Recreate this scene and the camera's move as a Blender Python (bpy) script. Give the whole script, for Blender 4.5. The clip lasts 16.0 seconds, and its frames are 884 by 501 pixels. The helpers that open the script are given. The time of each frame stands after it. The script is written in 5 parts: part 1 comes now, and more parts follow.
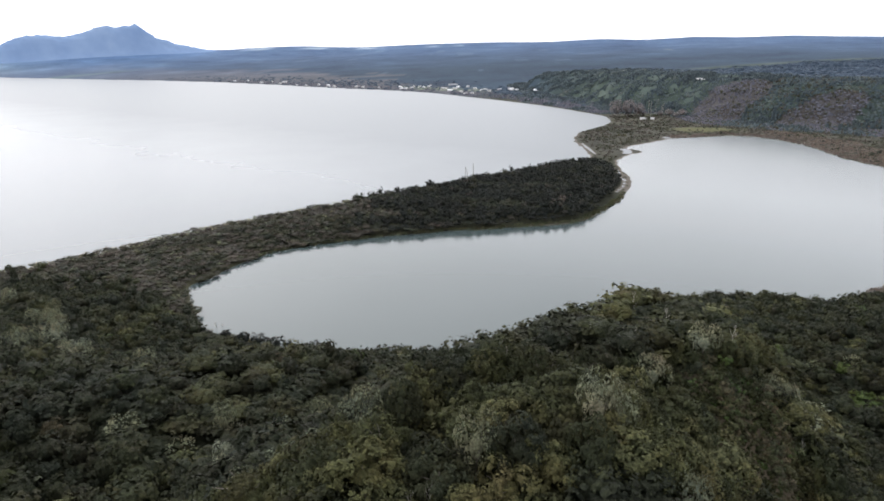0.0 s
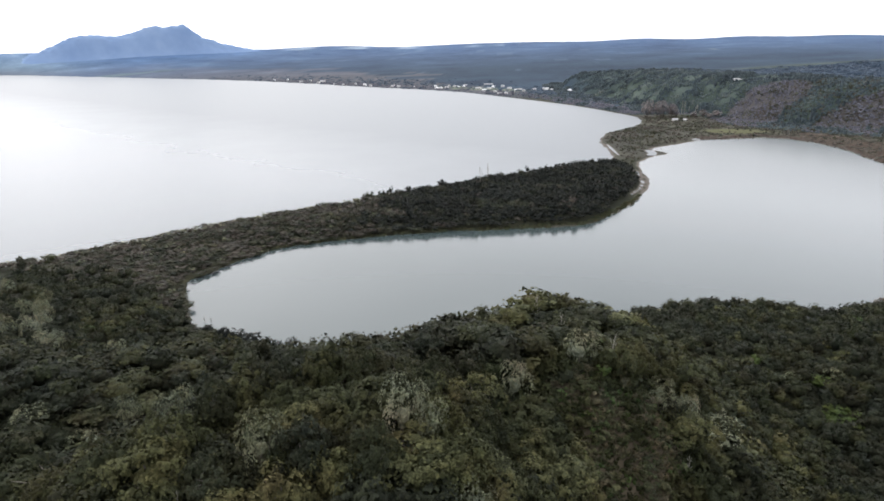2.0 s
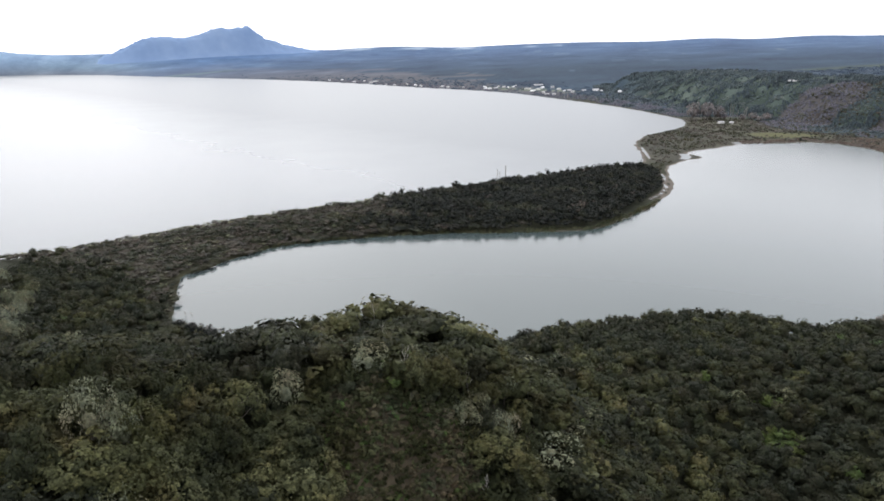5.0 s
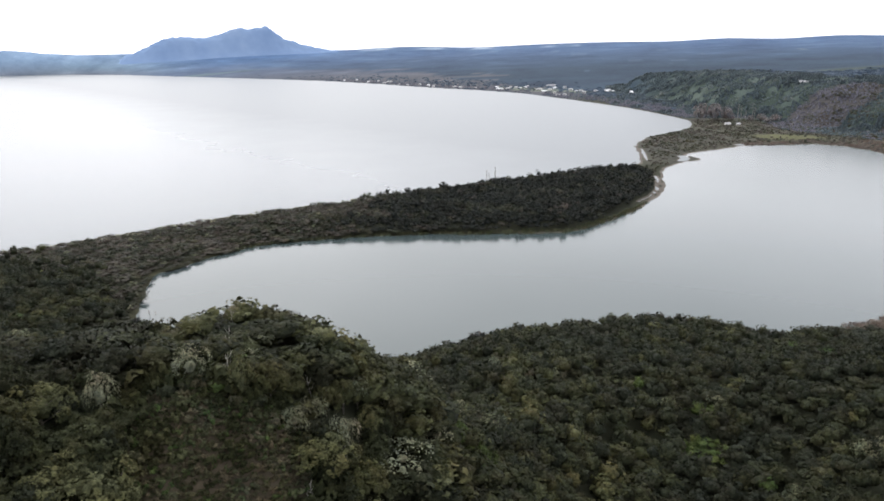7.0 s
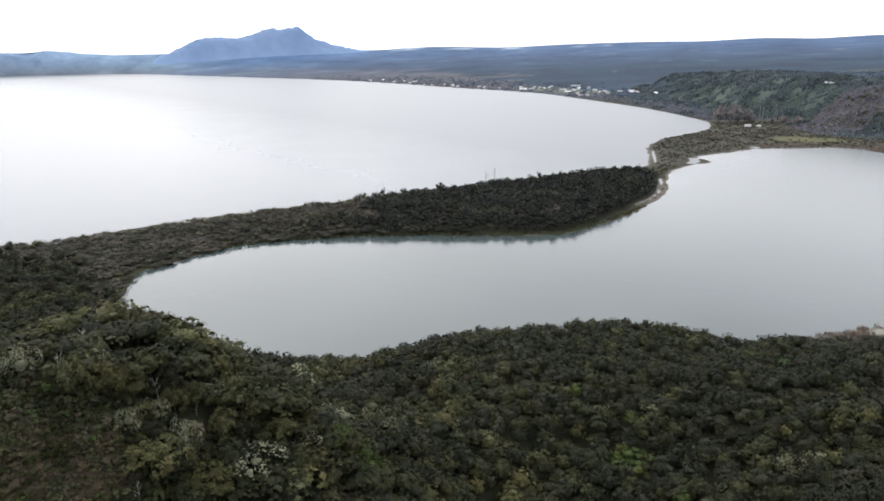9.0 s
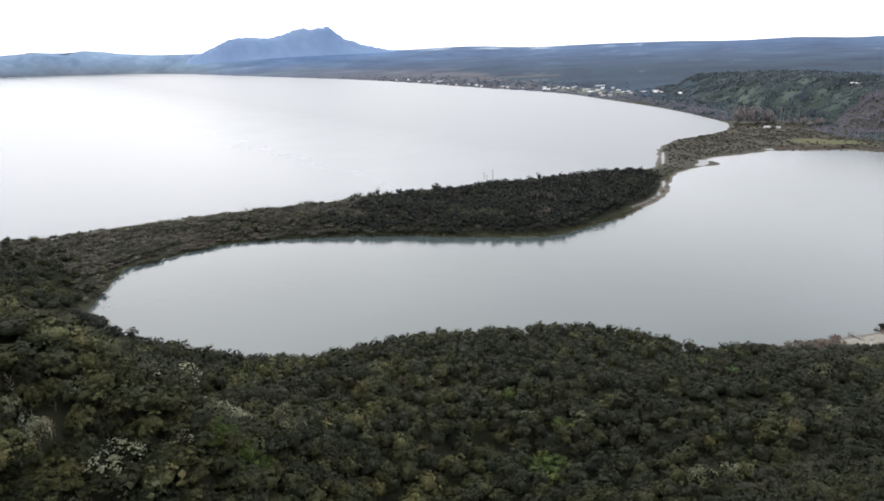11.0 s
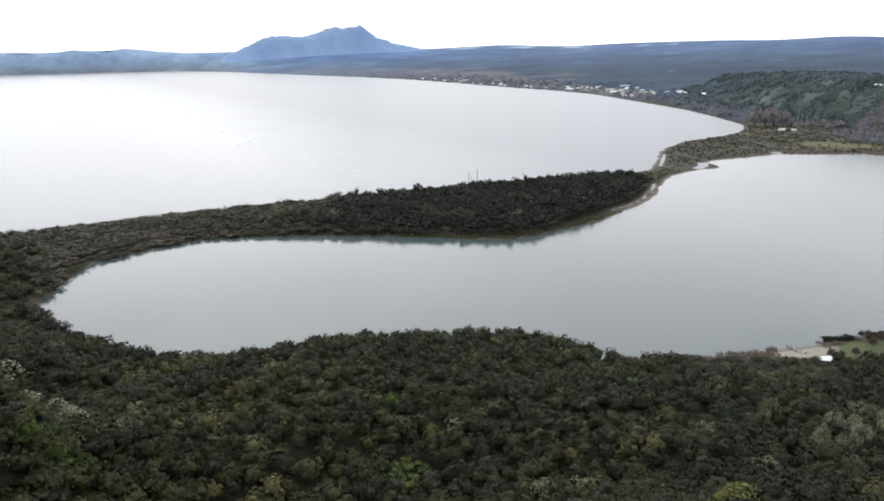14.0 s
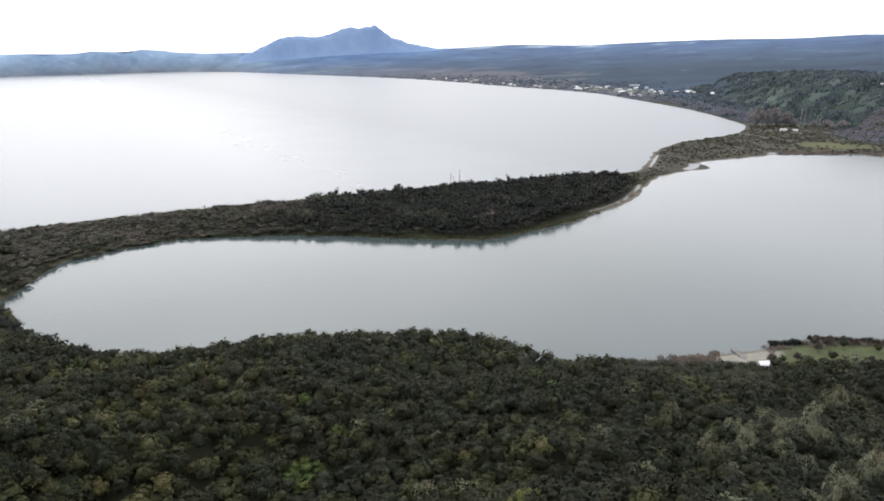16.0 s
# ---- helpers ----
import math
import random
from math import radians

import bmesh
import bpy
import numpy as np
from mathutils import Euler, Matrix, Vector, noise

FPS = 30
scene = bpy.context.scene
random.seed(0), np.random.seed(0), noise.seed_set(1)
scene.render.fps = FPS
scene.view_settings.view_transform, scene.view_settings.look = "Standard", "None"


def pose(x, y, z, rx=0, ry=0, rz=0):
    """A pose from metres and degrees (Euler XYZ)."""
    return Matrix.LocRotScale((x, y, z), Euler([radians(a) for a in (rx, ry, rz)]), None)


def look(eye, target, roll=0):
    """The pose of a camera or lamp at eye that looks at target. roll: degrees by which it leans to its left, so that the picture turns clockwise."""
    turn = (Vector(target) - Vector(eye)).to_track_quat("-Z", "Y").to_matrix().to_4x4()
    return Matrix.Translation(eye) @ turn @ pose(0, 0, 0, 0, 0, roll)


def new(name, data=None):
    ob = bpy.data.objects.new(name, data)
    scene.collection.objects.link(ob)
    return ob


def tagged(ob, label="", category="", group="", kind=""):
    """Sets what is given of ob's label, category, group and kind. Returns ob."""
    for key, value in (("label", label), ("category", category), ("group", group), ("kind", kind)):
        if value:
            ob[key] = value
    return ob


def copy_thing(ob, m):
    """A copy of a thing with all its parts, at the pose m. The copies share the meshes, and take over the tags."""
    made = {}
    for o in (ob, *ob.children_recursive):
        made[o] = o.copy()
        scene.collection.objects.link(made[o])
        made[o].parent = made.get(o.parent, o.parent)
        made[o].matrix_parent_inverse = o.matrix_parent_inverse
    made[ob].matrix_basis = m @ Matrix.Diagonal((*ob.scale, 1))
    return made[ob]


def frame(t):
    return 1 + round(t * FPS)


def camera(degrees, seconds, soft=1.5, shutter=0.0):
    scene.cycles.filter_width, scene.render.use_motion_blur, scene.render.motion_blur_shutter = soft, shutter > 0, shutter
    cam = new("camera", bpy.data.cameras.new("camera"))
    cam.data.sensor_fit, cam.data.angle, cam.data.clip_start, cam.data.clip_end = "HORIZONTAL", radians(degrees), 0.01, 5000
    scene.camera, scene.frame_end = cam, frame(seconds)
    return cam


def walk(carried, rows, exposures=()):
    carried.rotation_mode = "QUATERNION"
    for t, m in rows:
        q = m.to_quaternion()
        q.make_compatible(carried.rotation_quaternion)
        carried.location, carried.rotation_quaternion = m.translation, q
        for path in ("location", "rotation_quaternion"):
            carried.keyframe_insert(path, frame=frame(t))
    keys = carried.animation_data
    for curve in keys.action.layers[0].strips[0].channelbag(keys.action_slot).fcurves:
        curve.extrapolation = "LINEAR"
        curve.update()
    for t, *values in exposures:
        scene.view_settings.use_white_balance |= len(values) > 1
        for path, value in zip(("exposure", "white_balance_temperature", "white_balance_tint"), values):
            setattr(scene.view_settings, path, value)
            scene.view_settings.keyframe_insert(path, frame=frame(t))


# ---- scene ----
cam = camera(67.8, 16.0, soft=1.75)
PATH = [
    (0, (0.221, -2.133, 108.872), (0.154, -0.223, 108.285), -0.7),
    (0.5, (5.602, -1.726, 108.756), (5.52, 0.184, 108.17), -0.7),
    (1, (11.196, -1.054, 108.631), (11.076, 0.854, 108.043), -0.7),
    (1.5, (16.906, -0.283, 108.513), (16.752, 1.622, 107.926), -0.7),
    (2, (22.486, 0.535, 108.474), (22.298, 2.438, 107.887), -0.7),
    (2.5, (28.244, 1.508, 108.496), (28.022, 3.407, 107.91), -0.7),
    (3, (33.758, 2.358, 108.518), (33.513, 4.254, 107.932), -0.7),
    (5.5, (62.461, 8.601, 108.46), (62.08, 10.475, 107.876), -0.8),
    (6, (68.633, 10.029, 108.535), (68.239, 11.901, 107.95), -0.8),
    (6.5, (74.799, 11.379, 108.611), (74.393, 13.249, 108.027), -0.8),
    (7, (80.947, 12.861, 108.672), (80.529, 14.728, 108.089), -0.8),
    (7.5, (87.24, 14.389, 108.766), (86.81, 16.253, 108.182), -0.8),
    (8, (93.561, 15.993, 108.835), (93.105, 17.851, 108.252), -0.8),
    (8.5, (99.877, 17.757, 108.892), (99.392, 19.608, 108.31), -0.8),
    (9, (106.415, 19.81, 108.936), (105.907, 21.655, 108.354), -0.8),
    (9.5, (112.93, 21.956, 108.905), (112.4, 23.795, 108.323), -0.8),
    (12, (144.898, 31.988, 109.412), (144.263, 33.793, 108.83), -0.8),
    (12.5, (151.379, 34.829, 109.395), (150.728, 36.627, 108.813), -0.7),
    (13, (157.678, 37.582, 109.371), (157.012, 39.375, 108.789), -0.7),
    (13.5, (163.89, 40.244, 109.395), (163.209, 42.032, 108.812), -0.7),
    (14, (170.306, 42.842, 109.492), (169.613, 44.625, 108.908), -0.7),
    (14.5, (176.875, 45.384, 109.654), (176.17, 47.162, 109.07), -0.8),
    (15, (183.558, 47.885, 109.803), (182.84, 49.657, 109.218), -0.8),
    (15.5, (190.481, 50.557, 109.884), (189.751, 52.325, 109.299), -0.8),
    (16, (197.469, 53.275, 109.932), (196.725, 55.037, 109.348), -0.9),
]
walk(cam, [(t, look(eye, target, roll)) for t, eye, target, roll in PATH])

# ---- world, sun ----
SUN_AZ, SUN_EL = radians(-38), radians(42)
sun_way = Vector((math.sin(SUN_AZ) * math.cos(SUN_EL), math.cos(SUN_AZ) * math.cos(SUN_EL), math.sin(SUN_EL)))


def build_world():
    w = bpy.data.worlds.new("overcast")
    scene.world = w
    w.use_nodes = True
    nt = w.node_tree
    nt.nodes.clear()
    n, l = nt.nodes.new, nt.links.new
    sky = n("ShaderNodeTexSky")
    sky.sky_type, sky.sun_disc = "NISHITA", False
    sky.sun_elevation, sky.sun_rotation = SUN_EL, SUN_AZ
    sky.dust_density = 3.0
    co = n("ShaderNodeTexCoord")
    # cloud deck: brighter round the veiled sun, soft billows
    dot = n("ShaderNodeVectorMath")
    dot.operation = "DOT_PRODUCT"
    dot.inputs[1].default_value = sun_way
    l(co.outputs["Generated"], dot.inputs[0])
    side = n("ShaderNodeMapRange")
    side.inputs["From Min"].default_value = -1.0
    l(dot.outputs["Value"], side.inputs[0])
    ramp = n("ShaderNodeValToRGB")
    ramp.color_ramp.elements[0].position, ramp.color_ramp.elements[0].color = 0.0, (0.34, 0.35, 0.40, 1)
    ramp.color_ramp.elements[1].position, ramp.color_ramp.elements[1].color = 1.0, (1.48, 1.46, 1.50, 1)
    for p, c in ((0.5, (0.45, 0.46, 0.52, 1)), (0.63, (0.775, 0.783, 0.847, 1)), (0.86, (0.79, 0.795, 0.85, 1)), (0.94, (0.98, 0.975, 1.02, 1))):
        ramp.color_ramp.elements.new(p).color = c
    l(side.outputs[0], ramp.inputs[0])
    mp = n("ShaderNodeMapping")
    mp.inputs["Scale"].default_value = (2.2, 2.2, 9.0)
    l(co.outputs["Generated"], mp.inputs[0])
    noi = n("ShaderNodeTexNoise")
    noi.inputs["Scale"].default_value, noi.inputs["Detail"].default_value = 1.6, 4.0
    l(mp.outputs[0], noi.inputs["Vector"])
    rng = n("ShaderNodeMapRange")
    rng.inputs["From Min"].default_value, rng.inputs["From Max"].default_value = 0.3, 0.7
    rng.inputs["To Min"].default_value, rng.inputs["To Max"].default_value = 0.88, 1.08
    l(noi.outputs[0], rng.inputs[0])
    sc = n("ShaderNodeVectorMath")
    sc.operation = "SCALE"
    l(ramp.outputs[0], sc.inputs[0])
    l(rng.outputs[0], sc.inputs["Scale"])
    # an overcast sky is brightest overhead
    sep = n("ShaderNodeSeparateXYZ")
    l(co.outputs["Generated"], sep.inputs[0])
    rise = n("ShaderNodeMapRange")
    rise.inputs["To Min"].default_value, rise.inputs["To Max"].default_value = 1.28 * SKY_CLOUD, 1.24 * SKY_CLOUD
    l(sep.outputs["Z"], rise.inputs[0])
    up = n("ShaderNodeVectorMath")
    up.operation = "SCALE"
    l(sc.outputs[0], up.inputs[0])
    l(rise.outputs[0], up.inputs["Scale"])
    mix = n("ShaderNodeMix")
    mix.data_type = "RGBA"
    mix.inputs[0].default_value = 0.9
    l(sky.outputs[0], mix.inputs[6])
    l(up.outputs[0], mix.inputs[7])
    bg = n("ShaderNodeBackground")
    bg.inputs["Strength"].default_value = 0.1
    l(mix.outputs[2], bg.inputs["Color"])
    l(bg.outputs[0], n("ShaderNodeOutputWorld").inputs["Surface"])


SKY_CLOUD = 20.5
build_world()
sun = new("sun", bpy.data.lights.new("sun", "SUN"))
sun.data.energy, sun.data.angle, sun.data.color = 1.1, radians(165), (1.0, 0.97, 0.93)
sun.matrix_world = look(sun_way * 300, (0, 0, 0))


# ---- materials ----
def material(name):
    m = bpy.data.materials.new(name)
    m.use_nodes = True
    nt = m.node_tree
    return m, nt, nt.nodes["Principled BSDF"]


def noise_node(nt, scale, detail=4.0, vector=None, rough=0.55):
    n = nt.nodes.new("ShaderNodeTexNoise")
    n.inputs["Scale"].default_value, n.inputs["Detail"].default_value = scale, detail
    n.inputs["Roughness"].default_value = rough
    if vector:
        nt.links.new(vector, n.inputs["Vector"])
    return n.outputs[0]


def ramp_node(nt, value, stops):
    r = nt.nodes.new("ShaderNodeValToRGB")
    e = r.color_ramp.elements
    e[0].position, e[0].color = stops[0][0], (*stops[0][1], 1)
    e[1].position, e[1].color = stops[-1][0], (*stops[-1][1], 1)
    for p, c in stops[1:-1]:
        e.new(p).color = (*c, 1)
    nt.links.new(value, r.inputs[0])
    return r.outputs[0]


def mix_node(nt, a, b, fac, mode="MIX"):
    m = nt.nodes.new("ShaderNodeMix")
    m.data_type, m.blend_type = "RGBA", mode
    for sock, v in ((m.inputs[0], fac), (m.inputs[6], a), (m.inputs[7], b)):
        if isinstance(v, (int, float)):
            sock.default_value = v
        elif isinstance(v, tuple):
            sock.default_value = (*v, 1)
        else:
            nt.links.new(v, sock)
    return m.outputs[2]


def maths(nt, op, a, b=0.0):
    m = nt.nodes.new("ShaderNodeMath")
    m.operation = op
    for sock, v in ((m.inputs[0], a), (m.inputs[1], b)):
        if isinstance(v, (int, float)):
            sock.default_value = v
        else:
            nt.links.new(v, sock)
    return m.outputs[0]


def attribute(nt, name):
    a = nt.nodes.new("ShaderNodeAttribute")
    a.attribute_name = name
    return a


def bump(nt, bsdf, height, strength, distance):
    b = nt.nodes.new("ShaderNodeBump")
    b.inputs["Strength"].default_value, b.inputs["Distance"].default_value = strength, distance
    nt.links.new(height, b.inputs["Height"])
    nt.links.new(b.outputs[0], bsdf.inputs["Normal"])


def position(nt):
    return nt.nodes.new("ShaderNodeNewGeometry").outputs["Position"]


def foliage(name, stops, grain=1.7, vivid=1.0, rough=0.75):
    """Leaves: one tone a tree, from its own tone value and the object's random; a lighter or darker tone leaf by leaf."""
    m, nt, b = material(name)
    info = nt.nodes.new("ShaderNodeObjectInfo")
    own = maths(nt, "MULTIPLY", maths(nt, "SUBTRACT", info.outputs["Random"], 0.5), attribute(nt, "vary").outputs["Fac"])
    tone = maths(nt, "ADD", own, attribute(nt, "tone").outputs["Fac"])
    col = ramp_node(nt, tone, stops)
    isl = nt.nodes.new("ShaderNodeNewGeometry").outputs["Random Per Island"]
    rng = nt.nodes.new("ShaderNodeMapRange")
    rng.inputs["To Min"].default_value, rng.inputs["To Max"].default_value = 1 - 0.2 * vivid, 1 + 0.2 * vivid
    nt.links.new(isl, rng.inputs[0])
    # drier, browner trees among greener and greyer ones
    stand = noise_node(nt, 0.16, 2.0, position(nt), 0.6)
    hue = ramp_node(nt, stand, [(0.32, (0.94, 1.0, 1.16)), (0.47, (1.0, 1.02, 1.0)), (0.58, (1.08, 1.0, 0.96)), (0.70, (1.16, 0.98, 1.0))])
    col = mix_node(nt, col, mix_node(nt, (1.0, 1.0, 1.0), hue, vivid), 1.0, "MULTIPLY")
    v = nt.nodes.new("ShaderNodeVectorMath")
    v.operation = "SCALE"
    nt.links.new(col, v.inputs[0])
    nt.links.new(rng.outputs[0], v.inputs["Scale"])
    tuft = noise_node(nt, grain, 4.5, position(nt), 0.72)
    k = mix_node(nt, (1.0, 1.0, 1.0), ramp_node(nt, tuft, [(0.34, (0.58, 0.59, 0.61)), (0.5, (1.0, 1.0, 1.0)), (0.66, (1.55, 1.53, 1.46))]), vivid)
    col = mix_node(nt, v.outputs[0], k, 1.0, "MULTIPLY")
    nt.links.new(col, b.inputs["Base Color"])
    bump(nt, b, tuft, 0.9 * vivid, 0.9 / grain)
    b.inputs["Roughness"].default_value = rough
    b.inputs["Specular IOR Level"].default_value = 0.1
    return m


def plain(name, dark, light, scale, rough=0.85, relief=0.0, detail=5.0):
    m, nt, b = material(name)
    f = noise_node(nt, scale, detail, position(nt))
    nt.links.new(ramp_node(nt, f, [(0.3, dark), (0.7, light)]), b.inputs["Base Color"])
    b.inputs["Roughness"].default_value = rough
    if relief:
        bump(nt, b, f, 0.6, relief)
    return m


LEAF = foliage("bush_leaves", [(0.0, (0.0185, 0.0212, 0.0126)), (0.25, (0.0242, 0.0272, 0.0144)), (0.5, (0.0323, 0.0355, 0.0166)),
                               (0.7, (0.0456, 0.0484, 0.0206)), (0.85, (0.0628, 0.0639, 0.0261)), (1.0, (0.0826, 0.0830, 0.0376))])
SPIT_LEAF = foliage("kanuka_leaves", [(0.0, (0.0150, 0.0172, 0.0146)), (0.5, (0.0176, 0.0198, 0.0162)), (0.85, (0.0205, 0.0230, 0.0175)), (1.0, (0.034, 0.039, 0.024))], 1.3, 0.9)
PALE = foliage("silver_leaves", [(0.0, (0.1029, 0.1119, 0.0681)), (0.5, (0.1478, 0.1561, 0.0996)), (1.0, (0.1993, 0.2055, 0.1376))])
BRIGHT = foliage("fresh_leaves", [(0.0, (0.038, 0.058, 0.018)), (0.5, (0.054, 0.077, 0.023)), (1.0, (0.078, 0.098, 0.030))])
FERN = foliage("fern_fronds", [(0.0, (0.0446, 0.068, 0.0223)), (0.5, (0.0535, 0.081, 0.0253)), (1.0, (0.0653, 0.094, 0.0297))])
OLIVE = foliage("olive_leaves", [(0.0, (0.0218, 0.0255, 0.0108)), (0.5, (0.0302, 0.0334, 0.014)), (1.0, (0.042, 0.0449, 0.0189))])
SCRUB_LEAF = foliage("scrub_leaves", [(0.0, (0.0504, 0.058, 0.0274)), (0.35, (0.07, 0.0655, 0.0374)), (0.65, (0.0868, 0.0716, 0.0445)), (1.0, (0.0616, 0.0793, 0.033))])
WILLOW = foliage("willow_crowns", [(0.0, (0.1472, 0.1372, 0.135)), (0.5, (0.1702, 0.1588, 0.1566)), (1.0, (0.184, 0.1715, 0.1642))], 0.8)
LIME = foliage("yellow_green_leaves", [(0.0, (0.085, 0.098, 0.030)), (0.5, (0.10, 0.112, 0.036)), (1.0, (0.12, 0.13, 0.045))])
SPIT_GREEN = foliage("dull_scrub_leaves", [(0.0, (0.028, 0.030, 0.020)), (0.5, (0.038, 0.040, 0.026)), (1.0, (0.052, 0.054, 0.033))], 1.3)
SPIT_TWIG = foliage("spit_twigs", [(0.0, (0.040, 0.036, 0.028)), (0.5, (0.056, 0.050, 0.040)), (1.0, (0.074, 0.067, 0.055))], 1.3, 0.7)
RUST = foliage("reddish_leaves", [(0.0, (0.032, 0.0289, 0.0161)), (0.5, (0.04, 0.0357, 0.0213)), (1.0, (0.048, 0.0425, 0.0272))])
TWIG = foliage("bare_twigs", [(0.0, (0.085, 0.074, 0.064)), (0.5, (0.100, 0.088, 0.078)), (1.0, (0.115, 0.100, 0.086))])
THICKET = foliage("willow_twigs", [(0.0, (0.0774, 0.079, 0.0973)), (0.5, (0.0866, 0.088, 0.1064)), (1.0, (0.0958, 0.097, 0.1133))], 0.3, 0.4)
REED = foliage("red_reeds", [(0.0, (0.138, 0.1081, 0.0912)), (0.5, (0.184, 0.1524, 0.1277)), (1.0, (0.23, 0.206, 0.171))], 0.8, 0.5)
GREEN_REED = foliage("green_reeds", [(0.0, (0.060, 0.072, 0.036)), (0.5, (0.085, 0.090, 0.050)), (1.0, (0.110, 0.112, 0.062))])
# escarpment leaves greyed and blued: distance haze put into the base colour
HAZED_HILL_LEAF = foliage("hazed_hill_leaves", [(0.0, (0.040, 0.055, 0.064)), (0.35, (0.050, 0.067, 0.074)), (0.7, (0.068, 0.086, 0.085)), (1.0, (0.100, 0.113, 0.098))], 0.3, 0.4)
# far woods: the blue of distant air painted into the needle colour
HAZED_PINE = foliage("hazed_pine_needles", [(0.0, (0.0304, 0.0472, 0.0681)), (0.5, (0.0352, 0.0536, 0.0779)), (1.0, (0.0416, 0.0616, 0.0869))], 0.2, 0.4)
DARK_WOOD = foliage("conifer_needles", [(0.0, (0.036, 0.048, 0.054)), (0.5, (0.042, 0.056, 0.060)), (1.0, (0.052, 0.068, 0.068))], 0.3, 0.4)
BARK = plain("grey_bark", (0.06, 0.05, 0.04), (0.16, 0.14, 0.115), 6.0, 0.9, 0.02)
DEAD = plain("bleached_wood", (0.20, 0.185, 0.16), (0.38, 0.36, 0.32), 5.0, 0.85, 0.01)
PLANK = plain("weathered_planks", (0.09, 0.085, 0.08), (0.19, 0.18, 0.165), 3.0, 0.85, 0.005)
WHITE = plain("white_paint", (0.50, 0.49, 0.47), (0.72, 0.71, 0.68), 2.0, 0.5)
ROOF = plain("painted_roof", (0.30, 0.30, 0.31), (0.46, 0.45, 0.44), 1.5, 0.5)
PALE_ROOF = plain("pale_roof", (0.62, 0.63, 0.64), (0.75, 0.75, 0.75), 1.5, 0.45)
GLASS = plain("dark_glass", (0.03, 0.035, 0.04), (0.05, 0.055, 0.06), 0.5, 0.08)


def ground_material():
    """Soil, leaf litter, grass, pasture and sand, by the ground's cover, with distance haze painted in."""
    m, nt, b = material("ground_cover")
    pos = position(nt)
    cover = attribute(nt, "cover").outputs["Color"]
    big = noise_node(nt, 0.02, 6.0, pos, 0.6)
    fine = noise_node(nt, 0.35, 6.0, pos, 0.65)
    wide = noise_node(nt, 0.0042, 6.0, pos, 0.62)
    stand = mix_node(nt, (0.55, 0.60, 0.66), (1.42, 1.38, 1.30), ramp_node(nt, wide, [(0.30, (0, 0, 0)), (0.48, (0.42, 0.42, 0.42)), (0.56, (0.52, 0.52, 0.52)), (0.72, (1, 1, 1))]))
    k = mix_node(nt, mix_node(nt, (0.72, 0.73, 0.75), (1.27, 1.25, 1.2), big), stand, 1.0, "MULTIPLY")
    k2 = mix_node(nt, (0.6, 0.6, 0.62), (1.35, 1.35, 1.3), fine)
    col = mix_node(nt, mix_node(nt, cover, k, 1.0, "MULTIPLY"), k2, 1.0, "MULTIPLY")
    # wet and dry sand where the beach mask is set, near the waterline
    sep = nt.nodes.new("ShaderNodeSeparateXYZ")
    nt.links.new(pos, sep.inputs[0])
    rng = nt.nodes.new("ShaderNodeMapRange")
    rng.inputs["From Min"].default_value, rng.inputs["From Max"].default_value = 0.54, 0.38
    nt.links.new(maths(nt, "ADD", sep.outputs["Z"], maths(nt, "MULTIPLY", fine, 0.3)), rng.inputs[0])
    sand = maths(nt, "MULTIPLY", rng.outputs[0], attribute(nt, "beach").outputs["Fac"])
    col = mix_node(nt, col, (0.105, 0.092, 0.077), sand)
    nt.links.new(col, b.inputs["Base Color"])
    b.inputs["Roughness"].default_value = 0.95
    b.inputs["Specular IOR Level"].default_value = 0.1
    bump(nt, b, fine, 0.7, 0.5)
    return m


def water_material(name, low, high, body, ripples=0.0):
    m, nt, b = material(name)
    pos = position(nt)
    b.inputs["Base Color"].default_value = (*body, 1)
    b.inputs["IOR"].default_value = 1.333
    # calm in the lee of the spit and the near shore, ruffled by the wind further out
    sep = nt.nodes.new("ShaderNodeSeparateXYZ")
    nt.links.new(pos, sep.inputs[0])
    out = maths(nt, "ADD", maths(nt, "MULTIPLY", sep.outputs["X"], 0.6), maths(nt, "MULTIPLY", sep.outputs["Y"], 0.8))
    out = maths(nt, "ADD", out, maths(nt, "MULTIPLY", noise_node(nt, 0.012, 4.0, pos, 0.6), 120.0))
    rng = nt.nodes.new("ShaderNodeMapRange")
    rng.inputs["From Min"].default_value, rng.inputs["From Max"].default_value = 400.0, 680.0
    rng.inputs["To Min"].default_value, rng.inputs["To Max"].default_value = low, high
    nt.links.new(out, rng.inputs[0])
    nt.links.new(rng.outputs[0], b.inputs["Roughness"])
    mp = nt.nodes.new("ShaderNodeMapping")
    mp.inputs["Scale"].default_value = (0.5, 0.9, 1.0)
    nt.links.new(pos, mp.inputs[0])
    if ripples:
        bump(nt, b, noise_node(nt, 1.2, 3.0, mp.outputs[0]), ripples, 0.05)
    return m


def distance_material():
    """Wooded ridges, the backdrop: blue of many kilometres of air painted in."""
    m, nt, b = material("far_ridge_haze")
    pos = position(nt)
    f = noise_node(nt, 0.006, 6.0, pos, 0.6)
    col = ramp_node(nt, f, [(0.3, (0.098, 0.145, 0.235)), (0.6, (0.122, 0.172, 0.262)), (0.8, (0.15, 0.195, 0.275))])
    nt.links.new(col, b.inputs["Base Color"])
    # the same colour is emitted: a glow standing in for hazy air
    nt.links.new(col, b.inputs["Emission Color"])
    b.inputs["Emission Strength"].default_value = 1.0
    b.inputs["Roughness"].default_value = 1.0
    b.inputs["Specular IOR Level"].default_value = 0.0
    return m


